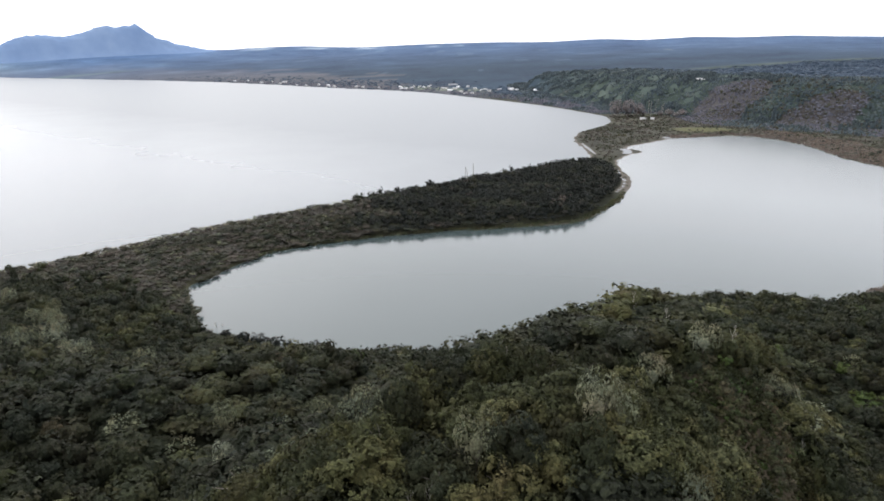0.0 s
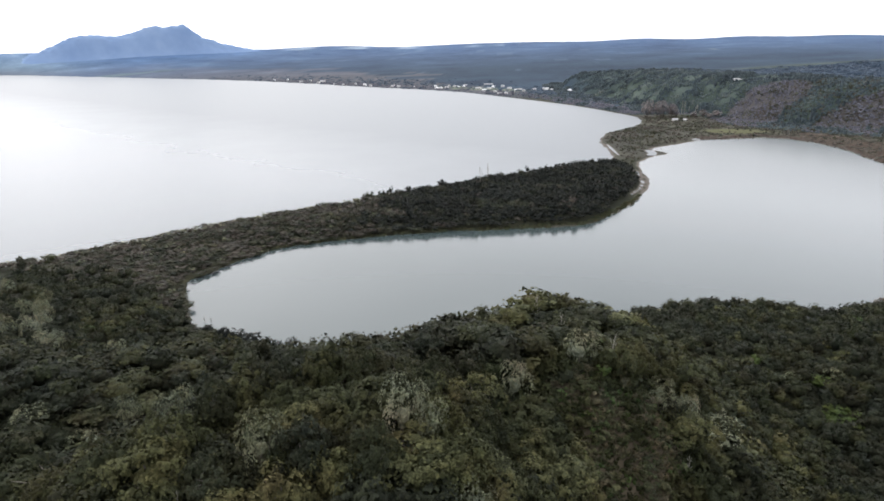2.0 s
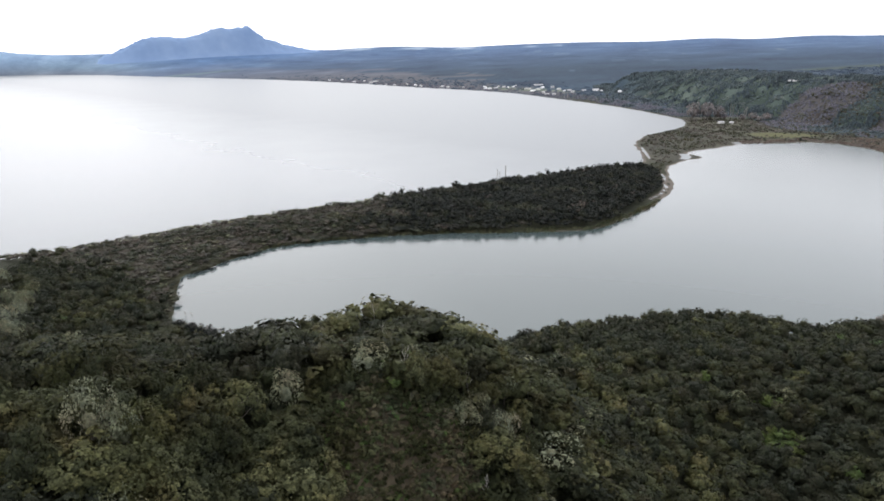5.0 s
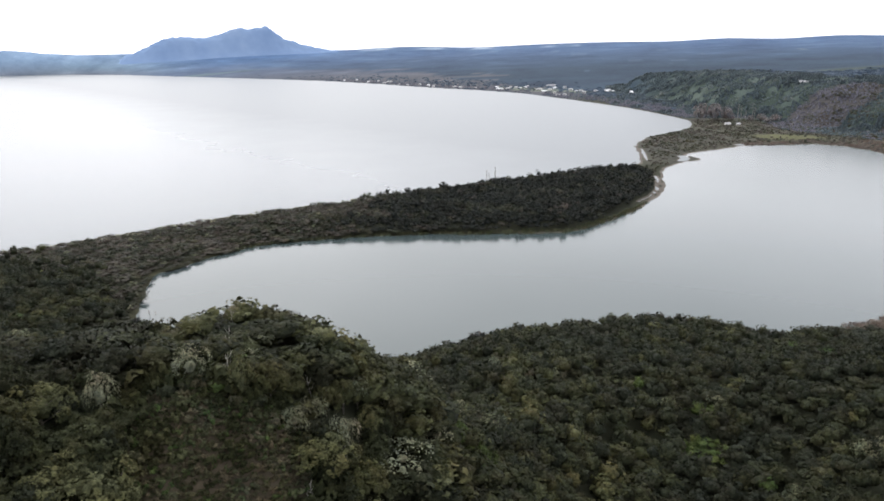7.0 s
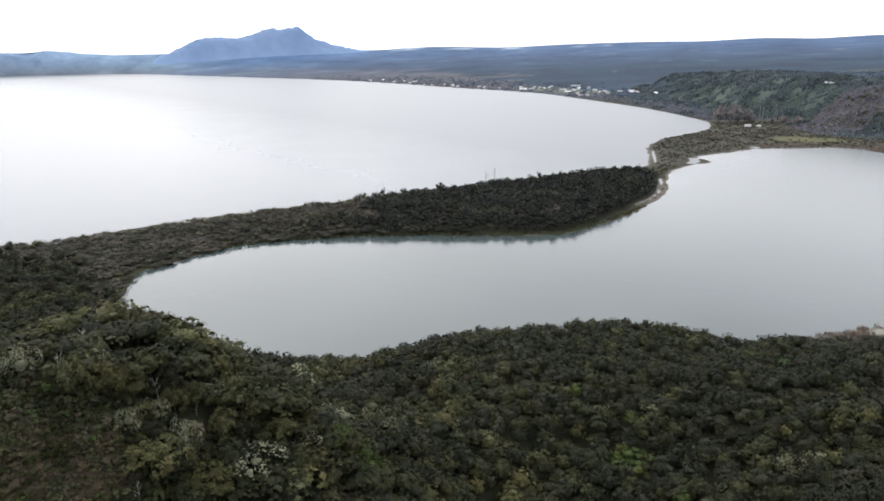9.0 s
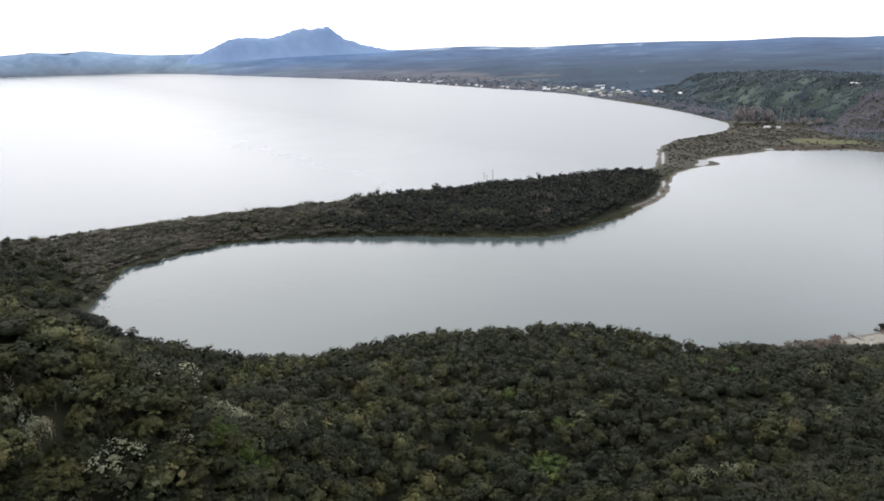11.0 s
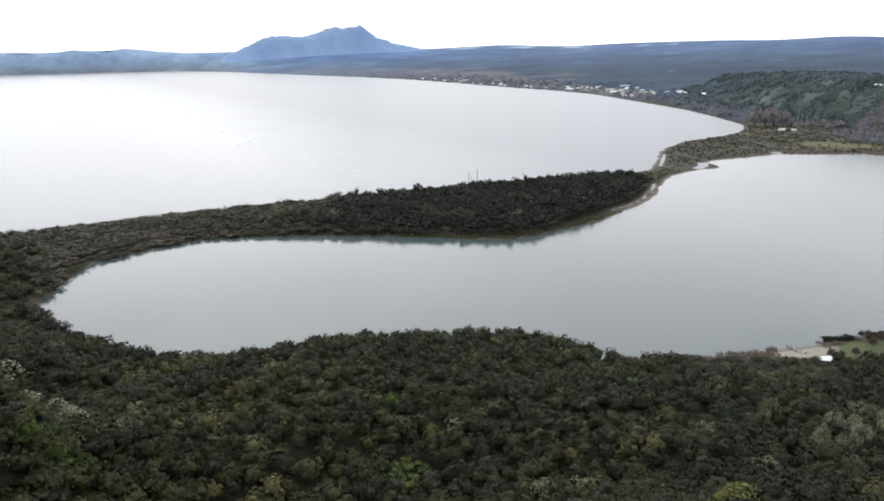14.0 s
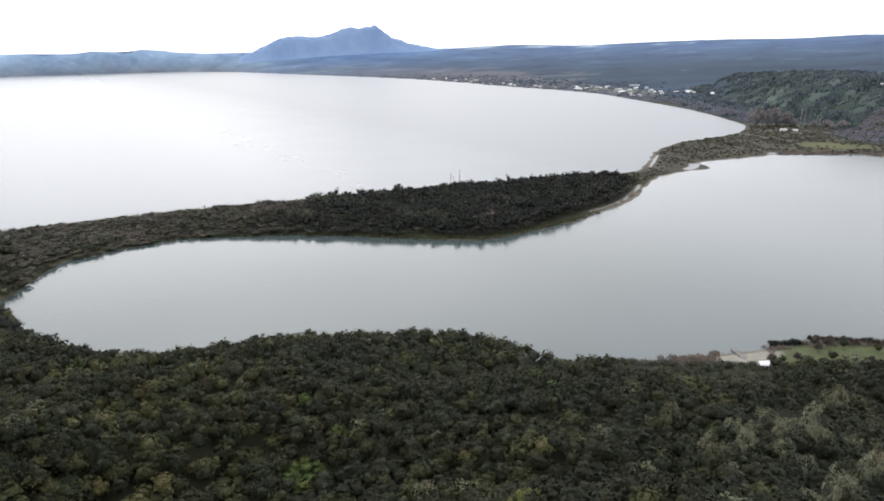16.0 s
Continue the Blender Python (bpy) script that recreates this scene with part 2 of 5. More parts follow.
GROUND, FAR = ground_material(), distance_material()
OPEN_WATER, STILL_WATER = water_material("open_lake_water", 0.26, 0.36, (0.070, 0.085, 0.092)), water_material("sheltered_lake_water", 0.12, 0.23, (0.046, 0.062, 0.061), 0.05)

# ---- plan of the shores ----
NORTH = [(-102, 237), (-112, 251), (-122, 268), (-129.5, 284), (-132, 296), (-126, 309), (-120, 328), (-107.5, 348), (-89, 362), (-60, 376),
         (-22, 390), (15, 397), (36, 402), (67, 410), (83, 422), (101, 452), (115, 476), (125, 502), (142, 550), (146, 600), (151, 650),
         (172, 690), (194, 712), (184, 735), (186, 752), (225, 787), (258, 822), (292, 830), (322, 840), (348, 838), (366, 822), (380, 785), (385, 745), (382, 700), (379, 655)]
SOUTH = [(390, 598), (428, 500), (420, 420), (370, 370), (310, 343), (262, 330), (240, 322), (224, 311), (210, 301), (188, 286), (165, 272),
         (150, 266), (128, 274), (104, 276), (81, 265), (57, 252), (38, 240), (22, 219), (0, 211), (-30, 212), (-62, 220)]
SPIT = [(-4900, -900), (-1000, -200), (-600, 150), (-330, 265), (-236, 312), (-216, 336), (-198, 358), (-181, 378), (-162, 402), (-138, 425),
        (-104, 453), (-74, 481), (-38, 513), (4, 551), (45, 586), (85, 623), (112, 649), (131, 680), (134, 715), (134, 760), (134, 800)]
COAST = [(136, 822), (153, 886), (200, 960), (219, 1000), (228, 1040), (230, 1100), (192, 1216), (140, 1345), (50, 1505), (-90, 1742),
         (-230, 1880), (-372, 1985), (-605, 2205), (-900, 2455), (-1200, 2645), (-1500, 2800), (-1880, 3010), (-2520, 3365), (-2950, 3430),
         (-3270, 3200), (-3450, 3000), (-3710, 2650), (-4100, 1900), (-4900, 1300)]


def smooth_ring(points, k):
    """A closed curve through the points, k steps a span."""
    p = np.array(points, float)
    a, b, c, d = np.roll(p, 1, 0), p, np.roll(p, -1, 0), np.roll(p, -2, 0)
    out = []
    for i in range(k):
        t = i / k
        out.append(0.5 * (2 * b + (c - a) * t + (2 * a - 5 * b + 4 * c - d) * t * t + (3 * b - a - 3 * c + d) * t ** 3))
    return np.stack(out, 1).reshape(-1, 2)


SMALL_LAKE, BIG_LAKE = smooth_ring(NORTH + SOUTH, 3), np.array(SPIT + COAST, float)


def ring_distance(x, y, ring):
    """Distance to a closed curve, negative inside."""
    best, inside = np.full(x.shape, 1e18), np.zeros(x.shape, bool)
    for (ax, ay), (bx, by) in zip(ring, np.roll(ring, -1, 0)):
        dx, dy = bx - ax, by - ay
        t = np.clip(((x - ax) * dx + (y - ay) * dy) / (dx * dx + dy * dy + 1e-9), 0, 1)
        best = np.minimum(best, (x - ax - t * dx) ** 2 + (y - ay - t * dy) ** 2)
        if ay != by:
            inside ^= ((ay > y) != (by > y)) & (x < (bx - ax) * (y - ay) / (by - ay) + ax)
    return np.where(inside, -1, 1) * np.sqrt(best)


def waves(x, y, s, seed):
    """Cheap rolling unevenness, about -1 to 1, with features of about s metres."""
    r = np.random.RandomState(seed)
    out = np.zeros(np.shape(x))
    for i in range(7):
        a, f, p = r.uniform(0, 6.28), 2 * np.pi / s * r.uniform(0.6, 1.9), r.uniform(0, 6.28)
        out = out + np.sin((x * np.cos(a) + y * np.sin(a)) * f + p) / 2.6
    return out


def step(x, a, b):
    t = np.clip((x - a) / (b - a), 0, 1)
    return t * t * (3 - 2 * t)


# hills round the small lake: centre, spread along x and y, height
HILLS = [(5, 55, 40, 38, 59.8), (36, 94, 26, 24, 22.0), (40, 77, 16, 13, 16.7), (12, 98, 26, 20, 25.3), (52, 106, 24, 24, 29.1), (-12, 35, 30, 30, -3.3),
         (12, 84, 28, 28, 1.4), (-70, 95, 45, 50, 23.2), (-150, 90, 90, 80, 44.8), (-70, 0, 80, 60, 41.4), (20, -30, 90, 55, 35.0), (130, -10, 80, 45, 66), (14, 62, 15, 15, 1.0), (2, 45, 15, 14, -6.0), (28, 113, 17, 14, 8.0), (22, 94, 30, 14, -3.0), (2, 79, 13, 14, 1.2)]
KNOLLS = [(176, 105, 45, 45, 35.3), (260, 110, 80, 80, 49.0), (58, 145, 32, 32, 17.8), (140, 195, 40, 30, 7.0), (-10, 158, 45, 38, 14.1),
          (-150, 225, 90, 55, 3.5), (80, 120, 30, 30, 2.4), (200, 215, 55, 45, 9.9), (75, 195, 45, 38, 10.6), (-30, 118, 28, 30, 20.5), (-250, 190, 90, 70, 15.0)]
SKYLINE = [(-90, 0.08), (-56, 0.08), (-50, 0.05), (-48.6, 0.28), (-47.2, 0.24), (-46.5, 0.12), (-45.2, 0.4), (-43.8, 0.3), (-42, 0.02), (-38, 0.05), (-30, 0.2), (-22, 0.25), (-15, 0.22), (-6, 0.26), (4, 0.48), (10, 0.54),
           (17, 0.59), (27, 0.56), (31, 0.48), (90, 0.45)]


POOLS = [(((119, 507), (129, 527), (136, 552), (139, 585), (140, 612)), 1.0), (((173, 702), (178, 716), (177, 732)), 4.4), (((250, 826), (262, 834), (272, 838)), 5.0), (((292, 852), (318, 858)), 2.6),
         (((139, 700), (140, 740), (139, 780)), 1.2)]


# the foot of the escarpment behind the isthmus, and the plateau's far side
SCARP = np.array([(155, 1880), (152, 1750), (188, 1620), (232, 1420), (250, 1290), (302, 1180), (352, 1085), (432, 965), (540, 870), (700, 790), (1100, 700), (2600, 500), (2600, 2500), (900, 2350), (380, 2080)], float)


def scarp_depth(x, y):
    """How far a place lies behind the escarpment's foot; negative on the flat before it."""
    return -ring_distance(x, y, SCARP)


def land(x, y):
    """Distance from the water's edge (negative over water) and the ground's height."""
    x, y = np.asarray(x, float), np.asarray(y, float)
    small, big = ring_distance(x, y, SMALL_LAKE), ring_distance(x, y, BIG_LAKE)
    d = np.minimum(small, big) + 1.2 * waves(x, y, 22, 3)
    z = np.where(d < 0, np.maximum(0.14 * d, -5.0), 1.3 * (1 - np.exp(-np.maximum(d, 0) / 9.0)))
    hills = np.zeros(x.shape)
    for a, b, s, t, h in HILLS + KNOLLS:
        hills += h * np.exp(-((x - a) / s) ** 2 - ((y - b) / t) ** 2)
    hills += 1.2 * waves(x, y, 30, 5) * step(hills, 3, 20)
    z = z + hills * step(d, 0, 14)
    # the spit's low back
    z = z + 3.0 * step(np.minimum(small, big), 8, 40) * step(y, 330, 380) * step(y, 720, 640)
    # shallow pools behind the beach bars
    for bar, half in POOLS:
        pool = np.full(x.shape, 1e9)
        for (ax, ay), (bx, by) in zip(bar[:-1], bar[1:]):
            t = np.clip(((x - ax) * (bx - ax) + (y - ay) * (by - ay)) / ((bx - ax) ** 2 + (by - ay) ** 2), 0, 1)
            pool = np.minimum(pool, np.hypot(x - ax - t * (bx - ax), y - ay - t * (by - ay)))
        z = np.minimum(z, np.maximum(0.3 * (pool - half), -0.6))
        d = np.minimum(d, np.maximum(pool - half, -1.0))
    # plain, scarp and far ridges
    ex, ey = x - 100, y - 25
    r, az = np.hypot(ex, ey), np.degrees(np.arctan2(ex, ey))
    el = np.interp(az, [a for a, _ in SKYLINE], [e for _, e in SKYLINE])
    top = 109 + 4750 * np.tan(np.radians(el)) + 5 * waves(x, y, 900, 8)
    inland = np.maximum(big, 0) * step(r, 1000, 1500)
    plain_z = top * (inland / (inland + np.maximum(4750 - r, 0) + 1)) ** 1.15
    rise = scarp_depth(x, y) + 9 * waves(x, y, 120, 11) + 4 * waves(x, y, 45, 12)
    hill = np.interp(rise, [0, 25, 60, 100, 150, 260, 420], [0, 14, 37, 53, 58, 50, 42])
    hill = np.minimum(hill, np.interp(y, [1400, 1540, 1790, 1950], [58, 57, 42, 26]))
    far = np.maximum(plain_z, hill) + 0.15 * np.minimum(plain_z, hill)
    return d, z + far * step(d, 0, 60)


def mesh_of(name, verts, faces, mat, smooth=False, floats=(), colours=()):
    """A mesh object from arrays; all faces have the same number of corners."""
    verts, faces = np.asarray(verts, np.float32), np.asarray(faces, np.int32)
    me = bpy.data.meshes.new(name)
    me.vertices.add(len(verts))
    me.vertices.foreach_set("co", verts.ravel())
    k = faces.shape[1]
    me.loops.add(faces.size)
    me.loops.foreach_set("vertex_index", faces.ravel())
    me.polygons.add(len(faces))
    me.polygons.foreach_set("loop_start", np.arange(0, faces.size, k, dtype=np.int32))
    me.polygons.foreach_set("use_smooth", np.full(len(faces), smooth))
    for key, values in floats:
        me.attributes.new(key, "FLOAT", "POINT").data.foreach_set("value", np.asarray(values, np.float32))
    for key, values in colours:
        me.attributes.new(key, "FLOAT_COLOR", "POINT").data.foreach_set("color", np.asarray(values, np.float32).ravel())
    me.materials.append(mat)
    me.update()
    me.validate()
    return me


def part(name, data, parent, label=""):
    ob = new(name, data)
    ob.parent = parent
    return tagged(ob, label)


def graded(lo, hi, a, b, fine, grow):
    """Grid lines: even between a and b, wider and wider outwards."""
    mid = list(np.arange(a, b + fine / 2, fine))
    out, s = [], fine
    v = mid[-1]
    while v < hi:
        s *= grow
        v += s
        out.append(min(v, hi))
    left, s, v = [], fine, a
    while v > lo:
        s *= grow
        v -= s
        left.append(max(v, lo))
    return np.array(left[::-1] + mid + out)


def thickets(x, y):
    """Where leafless willows cover the foot of the escarpment; below 1 inside."""
    return np.minimum.reduce([((x - 420) / 58) ** 2 + ((y - 1068) / 47) ** 2, ((x - 372) / 52) ** 2 + ((y - 1030) / 42) ** 2, ((x - 492) / 60) ** 2 + ((y - 943) / 36) ** 2])


def pasture(x, y):
    """Grassy openings on the escarpment and its brow."""
    return (waves(x, y, 85, 89) + 0.6 * waves(x, y, 38, 92) > 0.75) & (scarp_depth(x, y) > 18) & (y > 1120)


def openness(x, y):
    """How open the ground is: the slip below the crest and its upper corner."""
    out = np.exp(-((x - 37) / 11.5) ** 2 - ((y - 74) / 8.5) ** 2)
    return np.maximum(out, np.exp(-((x - 43.5) / 5) ** 2 - ((y - 81) / 5) ** 2))


def build_ground():
    gx = graded(-4850, 4850, -190, 400, 3.4, 1.045)
    gy = graded(-900, 4850, 45, 860, 4.2, 1.045)
    x, y = np.meshgrid(gx, gy)
    # the sheet ends on a circle
    r = np.hypot(x - 100, y - 25)
    keep = np.minimum(1, 4800 / r)
    x, y = 100 + (x - 100) * keep, 25 + (y - 25) * keep
    d, z = land(x, y)
    small = ring_distance(x, y, SMALL_LAKE)
    n, m = x.shape
    i = np.arange(n * m).reshape(n, m)
    faces = np.stack([i[:-1, :-1], i[:-1, 1:], i[1:, 1:], i[1:, :-1]], -1).reshape(-1, 4)
    r = np.hypot(x - 100, y - 25)
    col = np.zeros((n, m, 3))
    col[:] = (0.030, 0.032, 0.020)
    # flat scrub of the isthmus, with paddocks
    flat = step(y, 650, 700) * step(r, 1500, 1200)
    col += flat[..., None] * (np.array((0.060, 0.058, 0.045)) - col)
    bank = (small < 4.5) & (x > 25) & (x < 120) & (y > 395) & (y < 510)
    col[bank] = (0.040, 0.043, 0.028)
    grass = step(np.exp(-((x - 318) / 46) ** 2 - ((y - 895) / 28) ** 2) + 0.12 * waves(x, y, 30, 22), 0.3, 0.6)
    col += grass[..., None] * (np.array((0.088, 0.090, 0.046)) - col)
    flat_sand = (np.hypot((x - 217) / 13, (y - 299 - 0.42 * (x - 217)) / 6.0) < 1)
    col[flat_sand] = (0.24, 0.225, 0.19)
    lawn = (x > 227) & (x < 285) & (np.abs(y - (303 + 0.30 * (x - 228))) < 11.5)
    col[lawn] = (0.078, 0.090, 0.044)
    # bare slips and dry scrub in the clearing on the knoll
    col += (step(openness(x, y), 0.3, 0.6))[..., None] * (np.array((0.082, 0.067, 0.046)) - col)
    scarp = scarp_depth(x, y)
    col += (step(scarp, -60, 10) * (y > 800))[..., None] * (np.array((0.044, 0.060, 0.050)) - col)
    col[pasture(x, y)] = (0.066, 0.086, 0.077)
    col[(thickets(x, y) < 1) & (y > 800)] = (0.066, 0.062, 0.064)
    shore = (d > -1) & (d < 6) & (x < 30) & (y > 225) & (y < 470)
    col[shore] = (0.050, 0.050, 0.031)
    # the wooded plain and far paddocks, their colours blued for distance haze
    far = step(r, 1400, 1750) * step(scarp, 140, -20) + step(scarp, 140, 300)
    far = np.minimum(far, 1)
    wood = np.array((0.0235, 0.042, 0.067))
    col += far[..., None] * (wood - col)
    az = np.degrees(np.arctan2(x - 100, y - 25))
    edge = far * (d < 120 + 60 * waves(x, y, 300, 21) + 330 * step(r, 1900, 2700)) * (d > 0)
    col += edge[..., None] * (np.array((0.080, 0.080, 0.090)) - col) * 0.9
    lawns = np.exp(-((x + 70) / 150) ** 2 - ((y - 1850 + 0.85 * (x + 70)) / 42) ** 2)
    col += (step(lawns + 0.2 * waves(x, y, 60, 40), 0.35, 0.6))[..., None] * (np.array((0.16, 0.18, 0.135)) - col)
    # haze painted into the cover: bluer and paler with distance
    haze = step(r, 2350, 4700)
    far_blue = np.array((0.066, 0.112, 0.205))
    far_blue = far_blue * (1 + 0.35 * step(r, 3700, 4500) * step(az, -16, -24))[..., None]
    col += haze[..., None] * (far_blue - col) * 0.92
    # mown paddocks across the plain, haze blue put into their colour
    field = step(waves(az * 45, r, 110, 31) + 0.5 * waves(az * 60, r, 900, 33), 1.45, 1.6) * step(r, 2100, 2500) * step(az, 12, 4) * (d > 90)
    col += field[..., None] * (np.array((0.13, 0.18, 0.24)) - col) * 0.25
    ridge_field = step(np.abs(r - 4550 - 60 * waves(az, az, 9, 38)), 70, 30) * step(waves(az, az * 0, 6.0, 39), 0.0, 0.3) * step(np.abs(az + 12), 14, 11)
    col += ridge_field[..., None] * (np.array((0.34, 0.42, 0.50)) - col) * 0.85
    meadow = step(np.abs(r - 3560 - 9 * (az + 34)), 60, 25) * step(np.abs(az + 36), 9, 6)
    col += meadow[..., None] * (np.array((0.12, 0.165, 0.165)) - col) * 0.8
    # western slopes paled blue towards the top, air haze put into the colour
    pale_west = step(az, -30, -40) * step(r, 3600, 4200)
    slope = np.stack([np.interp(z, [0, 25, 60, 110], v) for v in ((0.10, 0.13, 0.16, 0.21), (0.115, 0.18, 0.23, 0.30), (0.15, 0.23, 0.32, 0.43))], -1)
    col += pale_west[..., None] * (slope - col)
    beach = np.maximum.reduce([
        step(x, 95, 120) * step(y, 440, 480) * step(y, 900, 840) * step(x, 330, 250),
        step(y, 640, 680) * step(y, 900, 860),
        0.8 * step(x, 185, 200) * step(y, 340, 320) * step(y, 260, 275) * step(x, 236, 226),
        0.5 * step(x, 20, 60) * step(y, 390, 400) * step(y, 470, 440)])
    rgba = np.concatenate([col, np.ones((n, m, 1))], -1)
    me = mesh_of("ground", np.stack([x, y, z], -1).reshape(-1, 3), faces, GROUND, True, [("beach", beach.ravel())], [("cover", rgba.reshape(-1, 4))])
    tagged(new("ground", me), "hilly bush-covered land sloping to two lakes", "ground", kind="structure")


def build_water():
    k = 128
    bm = bmesh.new()
    mid = bm.verts.new((100, 25, 0))
    rim = [bm.verts.new((100 + 4790 * math.cos(2 * math.pi * i / k), 25 + 4790 * math.sin(2 * math.pi * i / k), 0)) for i in range(k)]
    for i in range(k):
        bm.faces.new((mid, rim[i], rim[(i + 1) % k]))
    me = bpy.data.meshes.new("water")
    bm.to_mesh(me)
    bm.free()
    me.materials.append(OPEN_WATER)
    tagged(new("water_1", me), "wide silver-white open lake under cloud", "lake", kind="structure")
    # the sheltered lake's sheet runs a little way in under its banks
    nxt, prv = np.roll(SMALL_LAKE, -1, 0), np.roll(SMALL_LAKE, 1, 0)
    tan = nxt - prv
    tan = tan / np.linalg.norm(tan, axis=1, keepdims=True)
    area = np.sum(SMALL_LAKE[:, 0] * nxt[:, 1] - nxt[:, 0] * SMALL_LAKE[:, 1])
    out = np.stack([tan[:, 1], -tan[:, 0]], -1) * (1 if area > 0 else -1)
    bm = bmesh.new()
    f = bm.faces.new([bm.verts.new((p[0], p[1], 0.02)) for p in SMALL_LAKE + 5.0 * out])
    f.normal_update()
    if f.normal.z < 0:
        f.normal_flip()
    bmesh.ops.triangulate(bm, faces=[f])
    me = bpy.data.meshes.new("water")
    bm.to_mesh(me)
    bm.free()
    me.materials.append(STILL_WATER)
    tagged(new("water_2", me), "still grey-green small lake behind the spit", "lake", kind="structure")


def build_mountain():
    """A twin-topped old volcano beyond the far shore, with its lower shoulder."""
    across, deep = np.meshgrid(np.linspace(-900, 760, 170), np.linspace(-150, 150, 44))
    prof = np.interp(across + 6 * waves(deep, across, 90, 46), [-900, -760, -690, -620, -533, -470, -398, -350, -271, -200, -130, -61, -35, 0, 40, 119, 165, 215, 287, 340, 422, 560, 700],
                     [0, 4, 17, 46, 87, 104, 111, 107, 101, 116, 140, 162, 164, 153, 158, 168, 132, 94, 74, 56, 38, 16, 0])
    prof = prof + 2.5 * waves(across, deep * 2, 60, 41) * step(prof, 5, 40)
    fall = 1 - step(np.abs(deep), 30, 150)
    az = radians(-28.3)
    right, ahead = np.array((math.cos(az), -math.sin(az))), np.array((math.sin(az), math.cos(az)))
    cx, cy = np.array((100, 25)) + 4580 * ahead
    x, y = cx + across * right[0] + deep * ahead[0], cy + across * right[1] + deep * ahead[1]
    base = land(x, y)[1] - 8
    z = base + np.maximum(95 + prof - base, 0) * fall * step(prof, 0, 12) + 5 * waves(across, deep, 70, 43) * step(prof, 15, 60) * fall
    n, m = x.shape
    i = np.arange(n * m).reshape(n, m)
    faces = np.stack([i[:-1, :-1], i[:-1, 1:], i[1:, 1:], i[1:, :-1]], -1).reshape(-1, 4)
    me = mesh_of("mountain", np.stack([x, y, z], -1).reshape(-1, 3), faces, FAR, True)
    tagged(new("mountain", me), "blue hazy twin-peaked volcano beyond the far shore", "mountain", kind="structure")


build_ground()
build_water()
build_mountain()


# ---- trees ----
def hull(rng, x, y, z, r, h, ring=6, belts=((-0.75, 0.62), (0.0, 1.0), (0.72, 0.62))):
    """A low closed lump of foliage, uneven all round."""
    v, f = [], []
    for n, (zz, q) in enumerate(belts):
        a = (np.arange(ring) + 0.5 * n) / ring * 2 * np.pi
        g = r * q * rng.uniform(0.8, 1.18, ring)
        v.append(np.stack([x + g * np.cos(a), y + g * np.sin(a), z + h * (zz + rng.uniform(-0.14, 0.14, ring))], -1))
    for lev in (0, 1):
        f += [(lev * ring + i, lev * ring + (i + 1) % ring, (lev + 1) * ring + (i + 1) % ring, (lev + 1) * ring + i) for i in range(ring)]
    e = 2 * ring
    f += [(e, e + 1, e + 2, e + 3), (e + 3, e + 4, e + 5, e)]
    return np.vstack(v), np.array(f)


def lump(rng):
    """A small far-off bush: a domed clump of five faces, radius 1."""
    a = np.arange(4) / 2 * np.pi
    v = []
    for z, q, turn in ((-0.25, 1.05, 0.0), (0.75, 0.62, 0.5)):
        g, b = q * rng.uniform(0.75, 1.2, 4), a + turn + rng.uniform(-0.3, 0.3, 4)
        v.append(np.stack([g * np.cos(b), g * np.sin(b), z + rng.uniform(-0.12, 0.2, 4)], -1))
    return np.vstack(v), np.array([(0, 1, 5, 4), (1, 2, 6, 5), (2, 3, 7, 6), (3, 0, 4, 7), (4, 5, 6, 7)])


def tufts(rng, p, axis, size, sag=0.42):
    """Leaf tufts: small ragged umbrellas at p, opening along axis."""
    n = len(p)
    t = np.cross(axis, rng.normal(size=(n, 3)))
    t /= np.linalg.norm(t, axis=1, keepdims=True)
    b = np.cross(axis, t)
    verts = np.empty((n, 9, 3))
    verts[:, 0] = p + axis * (size * 0.12)[:, None]
    for k in range(8):
        a = k / 4 * np.pi + rng.uniform(-0.25, 0.25, n)
        q = size * (rng.uniform(0.85, 1.25, n) if k % 2 else rng.uniform(0.5, 0.85, n))
        drop = size * sag * (rng.uniform(0.7, 1.5, n) if k % 2 else rng.uniform(0.15, 0.7, n))
        verts[:, k + 1] = p + t * (q * np.cos(a))[:, None] + b * (q * np.sin(a))[:, None] - axis * drop[:, None]
    fan = np.array([(0, 1, 2, 3), (0, 3, 4, 5), (0, 5, 6, 7), (0, 7, 8, 1)])
    return verts.reshape(-1, 3), (fan[None] + (np.arange(n) * 9)[:, None, None]).reshape(-1, 4)


def sprays(rng, p, axis, size):
    """Leaf sprays: small bent four-cornered leaves at p, facing axis."""
    t = np.cross(axis, rng.normal(size=p.shape))
    t /= np.linalg.norm(t, axis=1, keepdims=True)
    b = np.cross(axis, t)
    s = size[:, None]
    w = rng.uniform(0.45, 1.0, (len(p), 4, 1))
    quad = np.stack([p + t * s * w[:, 0], p + b * s * w[:, 1] - axis * s * 0.35, p - t * s * w[:, 2], p - b * s * w[:, 3] - axis * s * 0.35], 1)
    return quad.reshape(-1, 3), np.arange(len(p) * 4).reshape(-1, 4)


